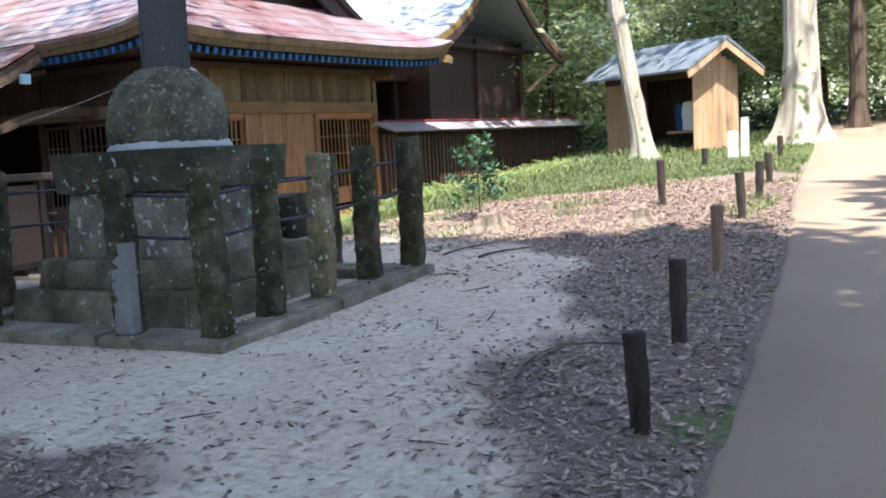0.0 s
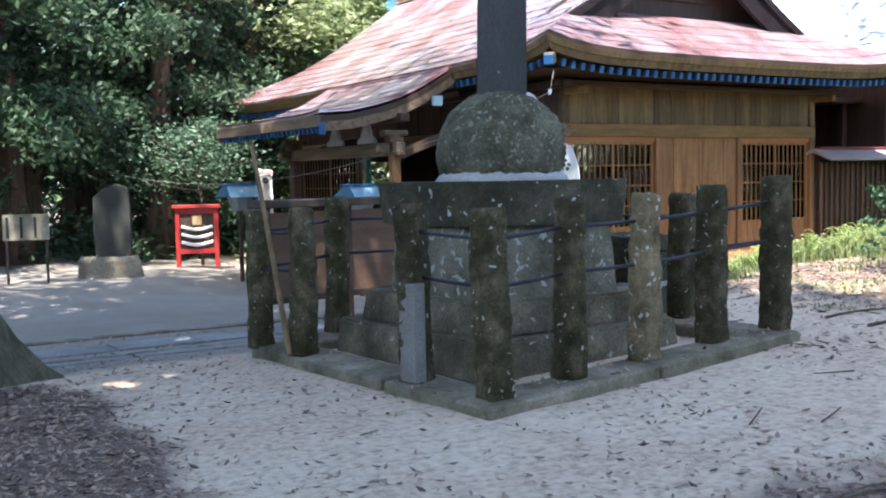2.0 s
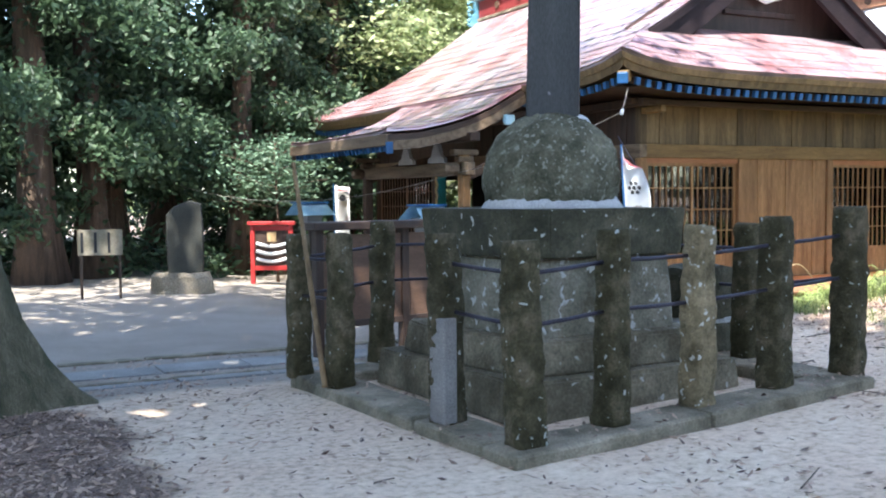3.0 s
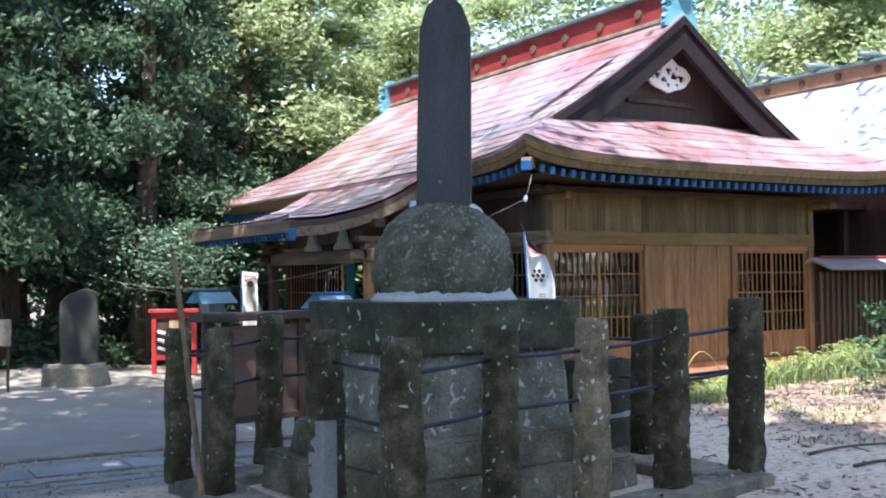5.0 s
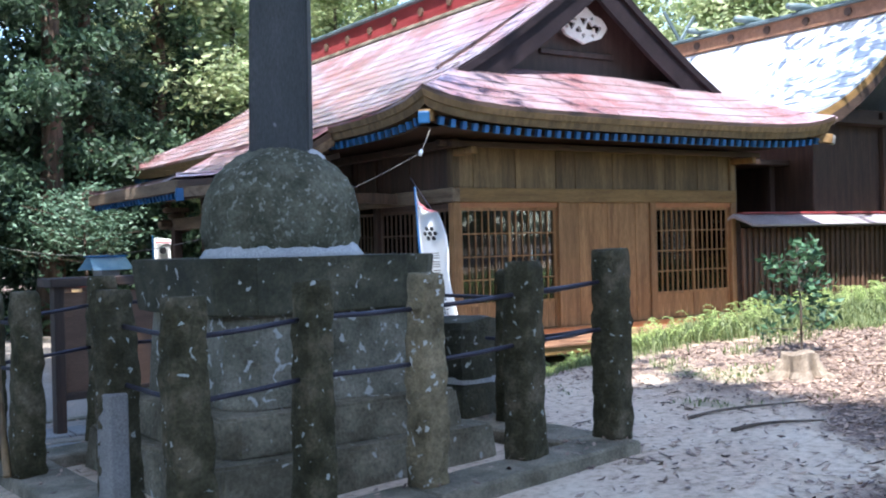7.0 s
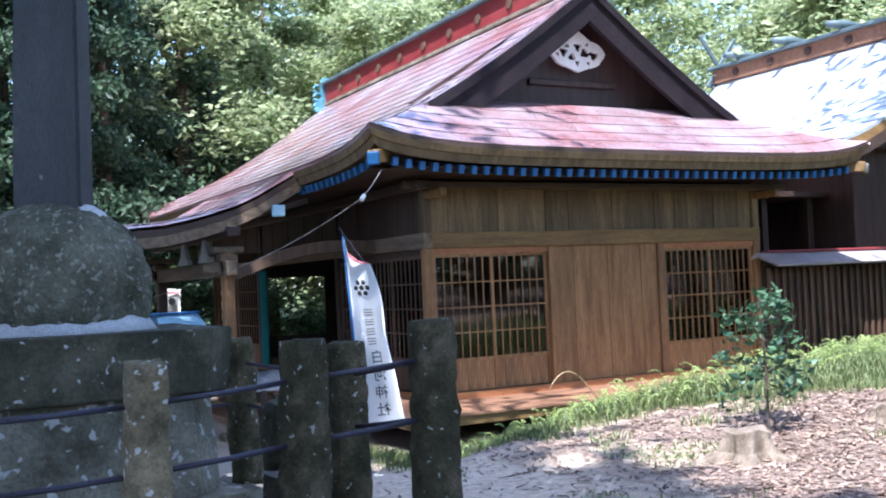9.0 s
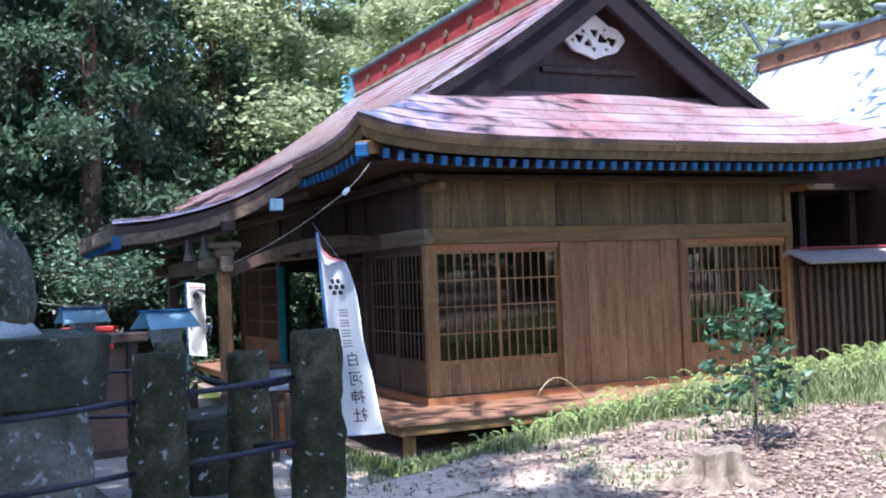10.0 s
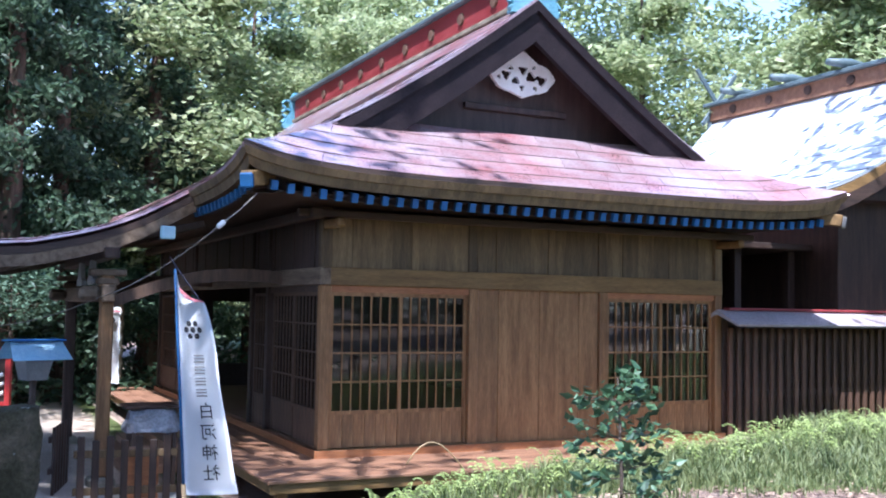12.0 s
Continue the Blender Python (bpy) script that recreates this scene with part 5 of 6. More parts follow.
def build_gate():
    t = thing("picket_barrier", "weathered low picket barrier beside the porch", "fence", m=pose(-3.15, -0.35, -0.3, 0, 0, -6))
    for i in range(9):
        x = 0.0 + i * 0.165
        part("picket", box(x, x + 0.085, -0.02, 0.02, 0.02, 0.92 - 0.05 * ((i * 3) % 2), 0.008), "brown", t)
    for z in (0.22, 0.66):
        part("rail", box(-0.04, 1.52, 0.022, 0.07, z, z + 0.09, 0.008), "dark_z", t)
    part("foot", box(-0.15, 1.6, -0.10, 0.12, -0.06, 0.02, 0.01), "brown_x", t)
    t2 = thing("picket_barrier", "dark low picket barrier at the porch front", "fence", m=pose(-3.3, 0.9, -0.3, 0, 0, 75))
    for i in range(6):
        x = i * 0.2
        part("picket", box(x, x + 0.085, -0.02, 0.02, 0.02, 0.90, 0.008), "brown", t2)
    for z in (0.30, 0.70):
        part("rail", box(-0.04, 1.2, 0.022, 0.06, z, z + 0.08), "brown", t2)
    o = thing("offering_stand", "small stand covered with a crumpled grey sheet", "stand", m=pose(-1.95, 1.6, 0.0 - 0.3))
    part("side_panel", box(-0.3, -0.25, -0.25, 0.25, 0, 0.75), "brown", o)
    part("side_panel", box(0.25, 0.3, -0.25, 0.25, 0, 0.75), "brown", o)
    part("cover", rough(grid_box(0.75, 0.65, 0.35, 4, 6, 0.85, 0.2), 0.06, 4, 2), "tarp", o, "crumpled grey sheet").location = (0, 0, 0.72)
    part("top_board", box(-0.4, 0.45, -0.3, 0.3, 1.06, 1.10, 0.01), "brown", o)
    c = thing("wooden_crate", "orange-brown wooden crate behind the pickets", "crate", m=pose(-2.3, 0.35, -0.3))
    part("side", box(-0.2, 0.2, -0.18, 0.18, 0, 0.62, 0.01), "orange", c)
    part("lid", box(-0.22, 0.22, -0.2, 0.2, 0.62, 0.66, 0.01), "deck", c)


def build_yard():
    # stele on a rock
    t = thing("stone_stele", "flat grey inscribed stele on a rough stone base", "monument", m=pose(-6.55, 6.6, ground_z(-6.5, 6.6), 0, 0, -22))
    part("base", rough(grid_box(1.3, 0.7, 0.42, 5, 5, 0.92, 0.2), 0.06, 2.5, 3), "rock", t, "rough pale base rock")
    out = [(-0.34, 0), (0.36, 0), (0.37, 0.9), (0.33, 1.42), (0.12, 1.50), (-0.20, 1.38), (-0.36, 1.22), (-0.37, 0.6)]
    bm = prism(out, 0.16, Matrix.Translation((0.06, -0.08, 0.40)))
    bmesh.ops.bevel(bm, geom=bm.edges[:], offset=0.02, segments=1, affect="EDGES")
    part("slab", bm, "stele", t, "grey stele slab, darkened to stand in shade")
    # red framed notice
    t = thing("red_notice_stand", "red framed notice stand with white wavy lettering strips", "sign", m=pose(-3.85, 9.2, ground_z(-3.85, 9.2), 0, 0, -25) @ Matrix.Diagonal((1.08, 1.08, 1.08, 1)))
    for x in (-0.42, 0.42):
        part("post", box(x - 0.05, x + 0.05, -0.05, 0.05, 0, 1.32, 0.01), "red", t)
    for z in (0.32, 1.20):
        part("rail", box(-0.42, 0.42, -0.035, 0.035, z, z + 0.10), "red", t)
    part("cap", box(-0.52, 0.52, -0.12, 0.12, 1.32, 1.40, 0.01), "red", t)
    part("panel", box(-0.38, 0.38, -0.01, 0.02, 0.42, 1.20), "brown", t)
    for k in range(3):
        pts = [(-0.34 + 0.068 * i, -0.03, 0.92 - 0.17 * k - 0.07 * math.sin(i / 10 * math.pi)) for i in range(11)]
        part("rope_strip", rod(pts, 0.035, 8), "cloth", t, smooth=True)
    part("emblem", box(-0.10, 0.10, -0.025, -0.012, 0.95, 1.17), "bamboo", t)
    # white notice on two legs; its panel is greyed to imitate shade
    t = thing("white_notice_board", "weathered white notice board on thin posts, its white greyed for shade", "sign", m=pose(-8.2, 6.3, ground_z(-8.2, 6.3), 0, 0, -14))
    for x in (-0.36, 0.36):
        part("post", box(x - 0.025, x + 0.025, -0.025, 0.025, 0, 1.35), "post", t)
    part("panel", box(-0.42, 0.42, -0.05, -0.026, 0.85, 1.35, 0.004), "kerb", t)
    for k in range(6):
        part("writing_bar", box(-0.36 + 0.125 * k, -0.31 + 0.125 * k, -0.056, -0.051, 0.90 + 0.05 * (k % 2), 1.30), "kerb" if k % 2 else "ink", t)
    # paving strips and gutters across the yard
    for k, (y, w, m) in enumerate(((-3.75, 0.18, "paving"), (-3.45, 0.10, "kerb"), (-2.75, 0.55, "paving"), (-1.9, 0.16, "kerb"))):
        g = thing("paving_strip", "worn stone strip set in the gravel yard", "paving", "yard paving strips", "structure", m=pose(-7.4, y, 0))
        for i in range(16):
            x = -8.5 + i * 1.0
            if x > 1.6:
                continue
            z = ground_z(-7.4 + x, y + 0.06 * x * 0)
            part("stone", box(x, x + 0.985, -w / 2, w / 2, z - 0.10, z + 0.022, 0.008), m, g)
    # stones and kerbs beside the porch
    g = thing("stone_paving", "grey stone slabs and drain edging beside the porch", "paving", kind="structure", m=pose(-3, -0.6, -0.3))
    for i in range(4):
        part("slab", box(-0.55 - 0.62 * i, 0.04 - 0.62 * i, -0.35, 0.55, -0.06, 0.03, 0.01), "paving", g)
    for a, b in (((0.35, -2.6), (0.75, 1.3)), ((0.75, -2.6), (1.15, 1.3))):
        p, q = Vector((*a, 0)), Vector((*b, 0))
        L = (q - p).length
        own = box(0, L, -0.06, 0.06, -0.12, 0.06, 0.01)
        own.transform(Matrix.Translation(p) @ pose(0, 0, 0, 0, 0, math.degrees(math.atan2(q.y - p.y, q.x - p.x))))
        part("edging", own, "paving", g)
    r = rough(grid_box(0.34, 0.24, 0.2, 4, 4, 0.7, 0.3), 0.04, 3, 9)
    ob = part("loose_stone", r, "rock", smooth=True)
    ob.location = (-3.0, -0.9, ground_z(-3.0, -0.9) - 0.03)
    tagged(ob, "loose pale stone lying by the barrier", "stone")


build_banner()
build_far_banner()
build_lamp(-3.55, 1.3, 20)
build_lamp(-4.35, 5.0, 12)
build_noticeboard()
build_gate()
build_yard()


def build_cable():
    p, k = Vector((-1.38, -1.45, 3.52)), Vector((-1.93, -2.04, 3.09))
    t = thing("overhead_cable", "thin pale cable slung from the eave corner", "cable", m=Matrix.Translation(p))
    part("tail", rod([Vector((0, 0, 0)), (k - p) * 0.5 + Vector((0, 0, -0.02)), k - p], 0.006, 6), "cable", t)
    hook, q = Vector((-2.72, 1.60, 2.28)), Vector((-5.6, 11.0, 2.15))
    for a, b, sag, n in ((k, hook, 0.10, 12), (hook, q, 0.45, 20)):
        pts = []
        for i in range(n + 1):
            w = i / n
            v = a.lerp(b, w)
            v.z -= 4 * sag * w * (1 - w)
            pts.append(v - p)
        part("span", rod(pts, 0.0065, 6), "cable", t, smooth=True)
    bm = bmesh.new()
    for d in (-0.045, 0.0, 0.045):
        bmesh.ops.create_uvsphere(bm, u_segments=10, v_segments=8, radius=0.032, matrix=Matrix.Translation((k - p) + (p - k).normalized() * d))
    part("insulator", bm, "white", t, "white porcelain insulator", smooth=True)


build_cable()

# ---- along the path: bollards, stumps, hut ----
def build_bollards():
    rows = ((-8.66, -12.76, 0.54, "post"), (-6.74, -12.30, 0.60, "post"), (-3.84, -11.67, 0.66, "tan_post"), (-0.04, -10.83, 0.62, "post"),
            (1.18, -9.28, 0.68, "post"), (1.82, -10.56, 0.55, "post"), (4.3, -10.07, 0.52, "post"), (8.24, -9.27, 0.50, "post"), (7.07, -8.04, 0.42, "post"))
    for i, (x, y, h, m) in enumerate(rows):
        bm = rod([(0, 0, -0.1), (0.003, 0, h * 0.5), (0.0, 0.004, h - 0.012), (0, 0.004, h)], [0.066, 0.064, 0.064, 0.056], 14)
        rough(bm, 0.006, 9, i)
        ob = part("timber_bollard", bm, m, smooth=False)
        ob.matrix_world = pose(x, y, ground_z(x, y), (i % 3 - 1) * 2, (i % 2) * 2.0)
        tagged(ob, "short timber bollard beside the path, sunlight put into its pale colour" if m != "post" else "short dark round timber bollard beside the path", "bollard", "path bollards")
    for x, y, h, w in ((9.1, -8.3, 0.95, 0.16), (8.36, -8.25, 0.70, 0.20)):
        bm = grid_box(w, w, h, 3, 5, 0.95, 0.1)
        ob = part("stone_marker", rough(bm, 0.01, 5, x), "white")
        ob.location = (x, y, ground_z(x, y) - 0.04)
        tagged(ob, "pale upright stone marker in the sun", "marker", "stone markers")


def build_stump(x, y, r, h, seed):
    bm = bmesh.new()
    n = 40
    rings = []
    lv = ((0.0, 2.3), (0.12, 1.7), (0.40, 1.18), (0.8, 1.0), (1.0, 0.98))
    for w, s in lv:
        ring = []
        for k in range(n):
            a = 2 * math.pi * k / n
            lobe = 1 + (0.35 * (1 - w) ** 1.5 + 0.05) * math.sin(5 * a + seed) + 0.10 * math.sin(9 * a + seed * 2) * (1 - 0.5 * w)
            ring.append(bm.verts.new((r * s * lobe * math.cos(a), r * s * lobe * math.sin(a), h * w + 0.02 * math.sin(3 * a + seed) * w - 0.03)))
        rings.append(ring)
    for a, b in zip(rings, rings[1:]):
        for k in range(n):
            bm.faces.new((a[k], a[(k + 1) % n], b[(k + 1) % n], b[k]))
    bm.faces.new(rings[-1])
    rough(bm, 0.012, 8, seed)
    ob = part("tree_stump", bm, "stump")
    ob.location = (x, y, ground_z(x, y))
    tagged(ob, "weathered sawn tree stump with flaring roots", "stump", "tree stumps")


build_bollards()
build_stump(-0.95, -7.5, 0.185, 0.27, 1.0)
build_stump(-0.28, -9.48, 0.15, 0.20, 2.2)
build_stump(0.9, -7.4, 0.12, 0.16, 3.4)


def build_hut():
    t = thing("timber_hut", "small open-fronted timber hut with a dark sheet roof", "hut", m=pose(12.2, -6.1, 1.15, 0, 0, -30))
    # local: open front towards -x, gable end towards -y
    w, d, h = 3.55, 1.5, 2.15
    k = 9
    part("back_wall", box(d, d + 0.06, 0, w, 0, h), "hutwood", t)
    for i in range(k):
        a = i * d / k
        part("end_board", box(a + 0.002, a + d / k - 0.002, -0.03, 0.0, 0, h + 0.42 * (1 - abs((i + 0.5) / k - 0.5) * 2)), "hutwood", t)
    part("end_wall", box(0, d, w, w + 0.04, 0, h), "hutwood", t)
    part("front_wall", box(-0.04, 0, 2.45, w, 0, h), "hutwood", t, "boarded part of the hut's front")
    part("front_lintel", box(-0.06, 0, 0, w, h - 0.28, h), "brown", t)
    part("floor", box(0, d, 0, w, -0.1, 0.06), "deck", t)
    part("inner_wall", box(d - 0.06, d - 0.01, 0.02, w, 0.06, h), "brown", t)
    part("shelf", box(0.4, d - 0.07, 0.2, 1.5, 0.45, 0.52), "hutwood", t)
    part("white_cloth", rough(grid_box(0.10, 0.5, 0.75, 3, 6, 0.9, 0.1), 0.03, 4, 2), "cloth", t, "hanging white cloth").location = (0.7, 0.95, 0.52)
    part("blue_cloth", rough(grid_box(0.10, 0.3, 0.7, 3, 6, 0.9, 0.1), 0.03, 4, 3), "blue", t, "dark blue cloth").location = (0.75, 1.35, 0.52)
    out = [(-0.55, h - 0.10), (d / 2, h + 0.72), (d + 0.55, h - 0.10), (d + 0.55, h - 0.16), (d / 2, h + 0.62), (-0.55, h - 0.16)]
    part("roof", prism(out, w + 0.95, Matrix.Translation((0, -0.5, 0))), "slate", t, "dark sheet roof")
    out = [(-0.55, h - 0.17), (d / 2, h + 0.61), (d + 0.55, h - 0.17), (d + 0.50, h - 0.34), (d / 2, h + 0.42), (-0.50, h - 0.34)]
    part("bargeboard", prism(out, 0.05, Matrix.Translation((0, -0.48, 0))), "hutwood", t, "bright timber bargeboard")


build_hut()


# ---- trees ----
def cedar(seed, h, r0, crown_from, n, spread_r, leaf="cedar", size=0.30, bark="bark", label="tall cedar with a furrowed trunk and drooping sprays"):
    rng = np.random.default_rng(seed)
    t = thing("cedar_tree", label, "tree", "woodland trees")
    bm = bmesh.new()
    pts, rad = [], []
    for i in range(13):
        w = i / 12
        pts.append((0.10 * math.sin(w * 5 + seed), 0.10 * math.cos(w * 4 + seed), h * w - 0.15))
        rad.append(r0 * (1.0 - 0.86 * w) + r0 * 0.55 * math.exp(-w * 26))
    rod(pts, rad, 14, bm)
    for v in bm.verts:
        a = math.atan2(v.co.y, v.co.x)
        k = 1 + 0.07 * math.sin(7 * a + v.co.z * 0.4) + 0.16 * math.sin(5 * a + seed) * math.exp(-max(v.co.z, 0) * 1.5)
        v.co.x, v.co.y = v.co.x * k, v.co.y * k
    nb = 30
    ends = []
    for i in range(nb):
        w = crown_from + (0.97 - crown_from) * i / nb
        a = i * 2.4 + seed
        reach = spread_r * (1.05 - (w - crown_from) / (1.03 - crown_from)) * rng.uniform(0.6, 1.15) + 0.3
        p = Vector((0, 0, h * w))
        q = p + Vector((math.cos(a) * reach, math.sin(a) * reach, reach * rng.uniform(-0.30, 0.22)))
        rod([p, p.lerp(q, 0.5) + Vector((0, 0, 0.12 * reach)), q], [0.05, 0.032, 0.010], 5, bm, False)
        ends.append((p, q, reach))
    part("trunk", bm, bark, t, smooth=True)
    cs = []
    tot = sum(e[2] for e in ends)
    for p, q, reach in ends:
        k = int(n * reach / tot)
        w = rng.uniform(0.18, 1.08, k)
        base = np.array(p)[None] * (1 - w[:, None]) + np.array(q)[None] * w[:, None]
        base[:, 2] += 0.12 * reach * 4 * w * (1 - w)
        clump = rng.normal(0, 1, (k, 3)) * np.array([0.30, 0.30, 0.20]) * (0.5 + 0.22 * reach)
        clump[:, 2] -= abs(rng.normal(0, 0.22, k))
        cs.append(base + clump)
    v, f = leaves(rng, np.concatenate(cs), size, 0.48, 0.7, 0.35)
    soup("crown", v.tolist(), f.tolist(), leaf, t)
    return t


def broadleaf(seed, h, n, spread_r, size=0.16, leaf="broad", r0=0.09, low=0.35, label="broadleaf tree with layered branches, sunlight put into its light green"):
    rng = np.random.default_rng(seed)
    t = thing("broadleaf_tree", label, "tree", "woodland trees")
    bm = bmesh.new()
    rod([(0, 0, -0.1), (0.1 * h * 0.1, 0.05, h * 0.4), (0.0, 0.12, h * 0.95)], [r0 * 1.3, r0, r0 * 0.25], 9, bm)
    cs = []
    nb = 16
    for i in range(nb):
        w = low + (0.95 - low) * i / nb
        a = i * 2.4 + seed
        reach = spread_r * rng.uniform(0.6, 1.1) * (1.1 - 0.6 * w)
        p = Vector((0, 0.1 * w, h * w))
        q = p + Vector((math.cos(a) * reach, math.sin(a) * reach, reach * rng.uniform(0.0, 0.45)))
        rod([p, p.lerp(q, 0.5) + Vector((0, 0, 0.06)), q], [r0 * 0.4, r0 * 0.25, 0.008], 5, bm, False)
        k = n // nb
        ww = rng.uniform(0.3, 1.1, k)[:, None]
        c = np.array(p)[None] * (1 - ww) + np.array(q)[None] * ww
        c += rng.normal(0, 1, (k, 3)) * np.array([0.36, 0.36, 0.22]) * reach * 0.62
        cs.append(c)
    part("trunk", bm, "bark", t, smooth=True)
    v, f = leaves(rng, np.concatenate(cs), size, 0.45, 0.3, 0.6)
    soup("crown", v.tolist(), f.tolist(), leaf, t)
    return t


def build_woods():
    rng = np.random.default_rng(5)
    kinds = [cedar(1, 21, 0.42, 0.15, 26000, 3.2, size=0.10), cedar(2, 24, 0.50, 0.22, 26000, 3.4, size=0.105), cedar(3, 18, 0.34, 0.10, 26000, 2.9, size=0.095),
             # high-crowned cedar for the added, unseen shade trees
             cedar(7, 27, 0.55, 0.42, 7600, 4.8, size=0.34),
             broadleaf(4, 13, 20000, 4.2, 0.13, "broad", 0.16, 0.16), broadleaf(5, 7.5, 13000, 3.0, 0.105, "broad", 0.10, 0.12)]
    spots = []
    for k, (x, y) in enumerate(((-9.0, 10.8), (-13.2, 9.0), (-10.8, 15.5), (-6.8, 13.8), (-4.6, 17.5), (-2.0, 14.9), (-13.5, 19.0), (-8.0, 20.5), (-1.0, 20.0), (1.5, 17.2), (4.2, 19.5), (6.5, 16.6),
                                (9.5, 19.0), (3.0, 25.0), (9.0, 25.5), (-5.0, 25.0), (-12.0, 26.0), (14.0, 24.0), (19.5, 27.0), (-17.5, 14.0), (-18.0, 22.0))):
        # from x = -0.5 on, pale broadleaf trees stand in for sunlit cedars
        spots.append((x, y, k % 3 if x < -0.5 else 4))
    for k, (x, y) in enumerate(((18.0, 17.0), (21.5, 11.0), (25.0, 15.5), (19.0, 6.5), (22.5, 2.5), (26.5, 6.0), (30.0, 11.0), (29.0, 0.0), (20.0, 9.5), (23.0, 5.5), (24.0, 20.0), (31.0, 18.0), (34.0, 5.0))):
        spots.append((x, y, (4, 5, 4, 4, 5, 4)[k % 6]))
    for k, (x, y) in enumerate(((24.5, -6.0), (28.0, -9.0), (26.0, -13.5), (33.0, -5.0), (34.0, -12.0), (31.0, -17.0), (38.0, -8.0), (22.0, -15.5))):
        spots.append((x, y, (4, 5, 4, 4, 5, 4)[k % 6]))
    for k, (x, y) in enumerate(((-7.6, 12.2), (-11.5, 12.5), (-3.4, 13.4), (0.6, 16.5), (-15.0, 12.0), (24.0, 9.0), (18.5, 1.0), (27.0, -3.0))):
        spots.append((x, y, 2 if k < 5 else 5))
    # unseen trees added behind and beside the path, placed to shade monument and yard
    for x, y in ((14.0, -22.0), (-15.6, -18.6), (-13.4, -18.7), (-18.5, -11.8), (-21.5, -5.5), (-24.5, -24.5), (-6.0, -24.5), (-25.0, -13.0), (4.0, -26.0), (-22.0, 3.0)):
        spots.append((x, y, 3))
    used = set()
    for x, y, k in spots:
        m = pose(x, y, ground_z(x, y), 0, 0, rng.uniform(0, 360)) @ Matrix.Diagonal((1, 1, 1, 1))
        if k not in used:
            kinds[k].matrix_world = m
            used.add(k)
        else:
            o = copy_thing(kinds[k], m)
            s = rng.uniform(0.85, 1.2)
            if k == 3:
                s = 1.34 if x == -15.6 else 1.16
            o.scale = (s, s, s)
    maple = broadleaf(9, 3.7, 2000, 1.9, 0.065, "maple", 0.035, 0.5, "young maple with layered light green sprays beside the porch")
    maple.matrix_world = pose(-3.4, 10.2, ground_z(-3.4, 10.2))
    # the deep wood beyond: dark leaves carry the shade, pale leaves the sunlight
    for name, leaf, n, x0, x1, label in (("far_woods", "cedar", 80000, -30, 9, "deep woodland closing the view beyond the yard, shade put into its dark leaves"), ("far_woods", "broad", 130000, 9, 50, "leafy woodland rising behind the sanctuary, sunlight put into its pale leaves")):
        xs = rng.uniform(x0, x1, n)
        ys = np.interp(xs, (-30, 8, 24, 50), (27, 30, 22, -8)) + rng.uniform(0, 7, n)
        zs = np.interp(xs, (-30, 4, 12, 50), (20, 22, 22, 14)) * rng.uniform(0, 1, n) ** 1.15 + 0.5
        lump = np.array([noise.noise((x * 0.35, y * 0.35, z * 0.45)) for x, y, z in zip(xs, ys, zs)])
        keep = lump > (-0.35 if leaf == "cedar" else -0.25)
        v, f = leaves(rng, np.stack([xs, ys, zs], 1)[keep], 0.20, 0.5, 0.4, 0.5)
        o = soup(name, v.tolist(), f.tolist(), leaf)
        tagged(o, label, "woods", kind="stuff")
    # an unseen wood added behind the path; it darkens pane reflections and low skylight
    n = 15000
    xs = rng.uniform(-40, 40, n)
    ys = np.interp(xs, (-40, -30, 30, 40), (-6, -31, -33, -20)) - rng.uniform(0, 6, n)
    side = rng.uniform(0, 1, n) < 0.25
    xs, ys = np.where(side, -31 - rng.uniform(0, 6, n), xs), np.where(side, rng.uniform(-32, 24, n), ys)
    zs = 6.5 * rng.uniform(0, 1, n) + 0.4
    lump = np.array([noise.noise((x * 0.3, y * 0.3, z * 0.4)) for x, y, z in zip(xs, ys, zs)])
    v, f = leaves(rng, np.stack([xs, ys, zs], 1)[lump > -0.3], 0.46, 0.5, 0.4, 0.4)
    tagged(soup("far_woods", v.tolist(), f.tolist(), "cedar"), "unseen woodland added on the far side of the footpath", "woods", kind="stuff")
    # undergrowth at the wood's edge
    n = 52000
    a = rng.uniform(0, 1, n)
    xs = rng.uniform(-22, 36, n)
    ys = np.where(xs < 9, 11.5 + 14 * a ** 1.3, np.interp(xs, (9, 18, 36), (12, -3, -14)) + 26 * a)
    lump = np.array([0.5 + 0.5 * noise.noise((x * 0.45, y * 0.45, 2)) for x, y in zip(xs, ys)])
    keep = lump > 0.42
    xs, ys, lump, a = xs[keep], ys[keep], lump[keep], a[keep]
    zs = np.array([ground_z(x, y) for x, y in zip(xs, ys)]) + rng.uniform(0, 1, len(xs)) * (0.4 + 2.2 * (lump - 0.35))
    v, f = leaves(rng, np.stack([xs, ys, zs], 1), 0.12, 0.45, 0.4, 0.5)
    o = soup("undergrowth", v.tolist(), f.tolist(), "cedar")
    tagged(o, "leafy green undergrowth along the edge of the wood", "undergrowth", kind="stuff")


build_woods()


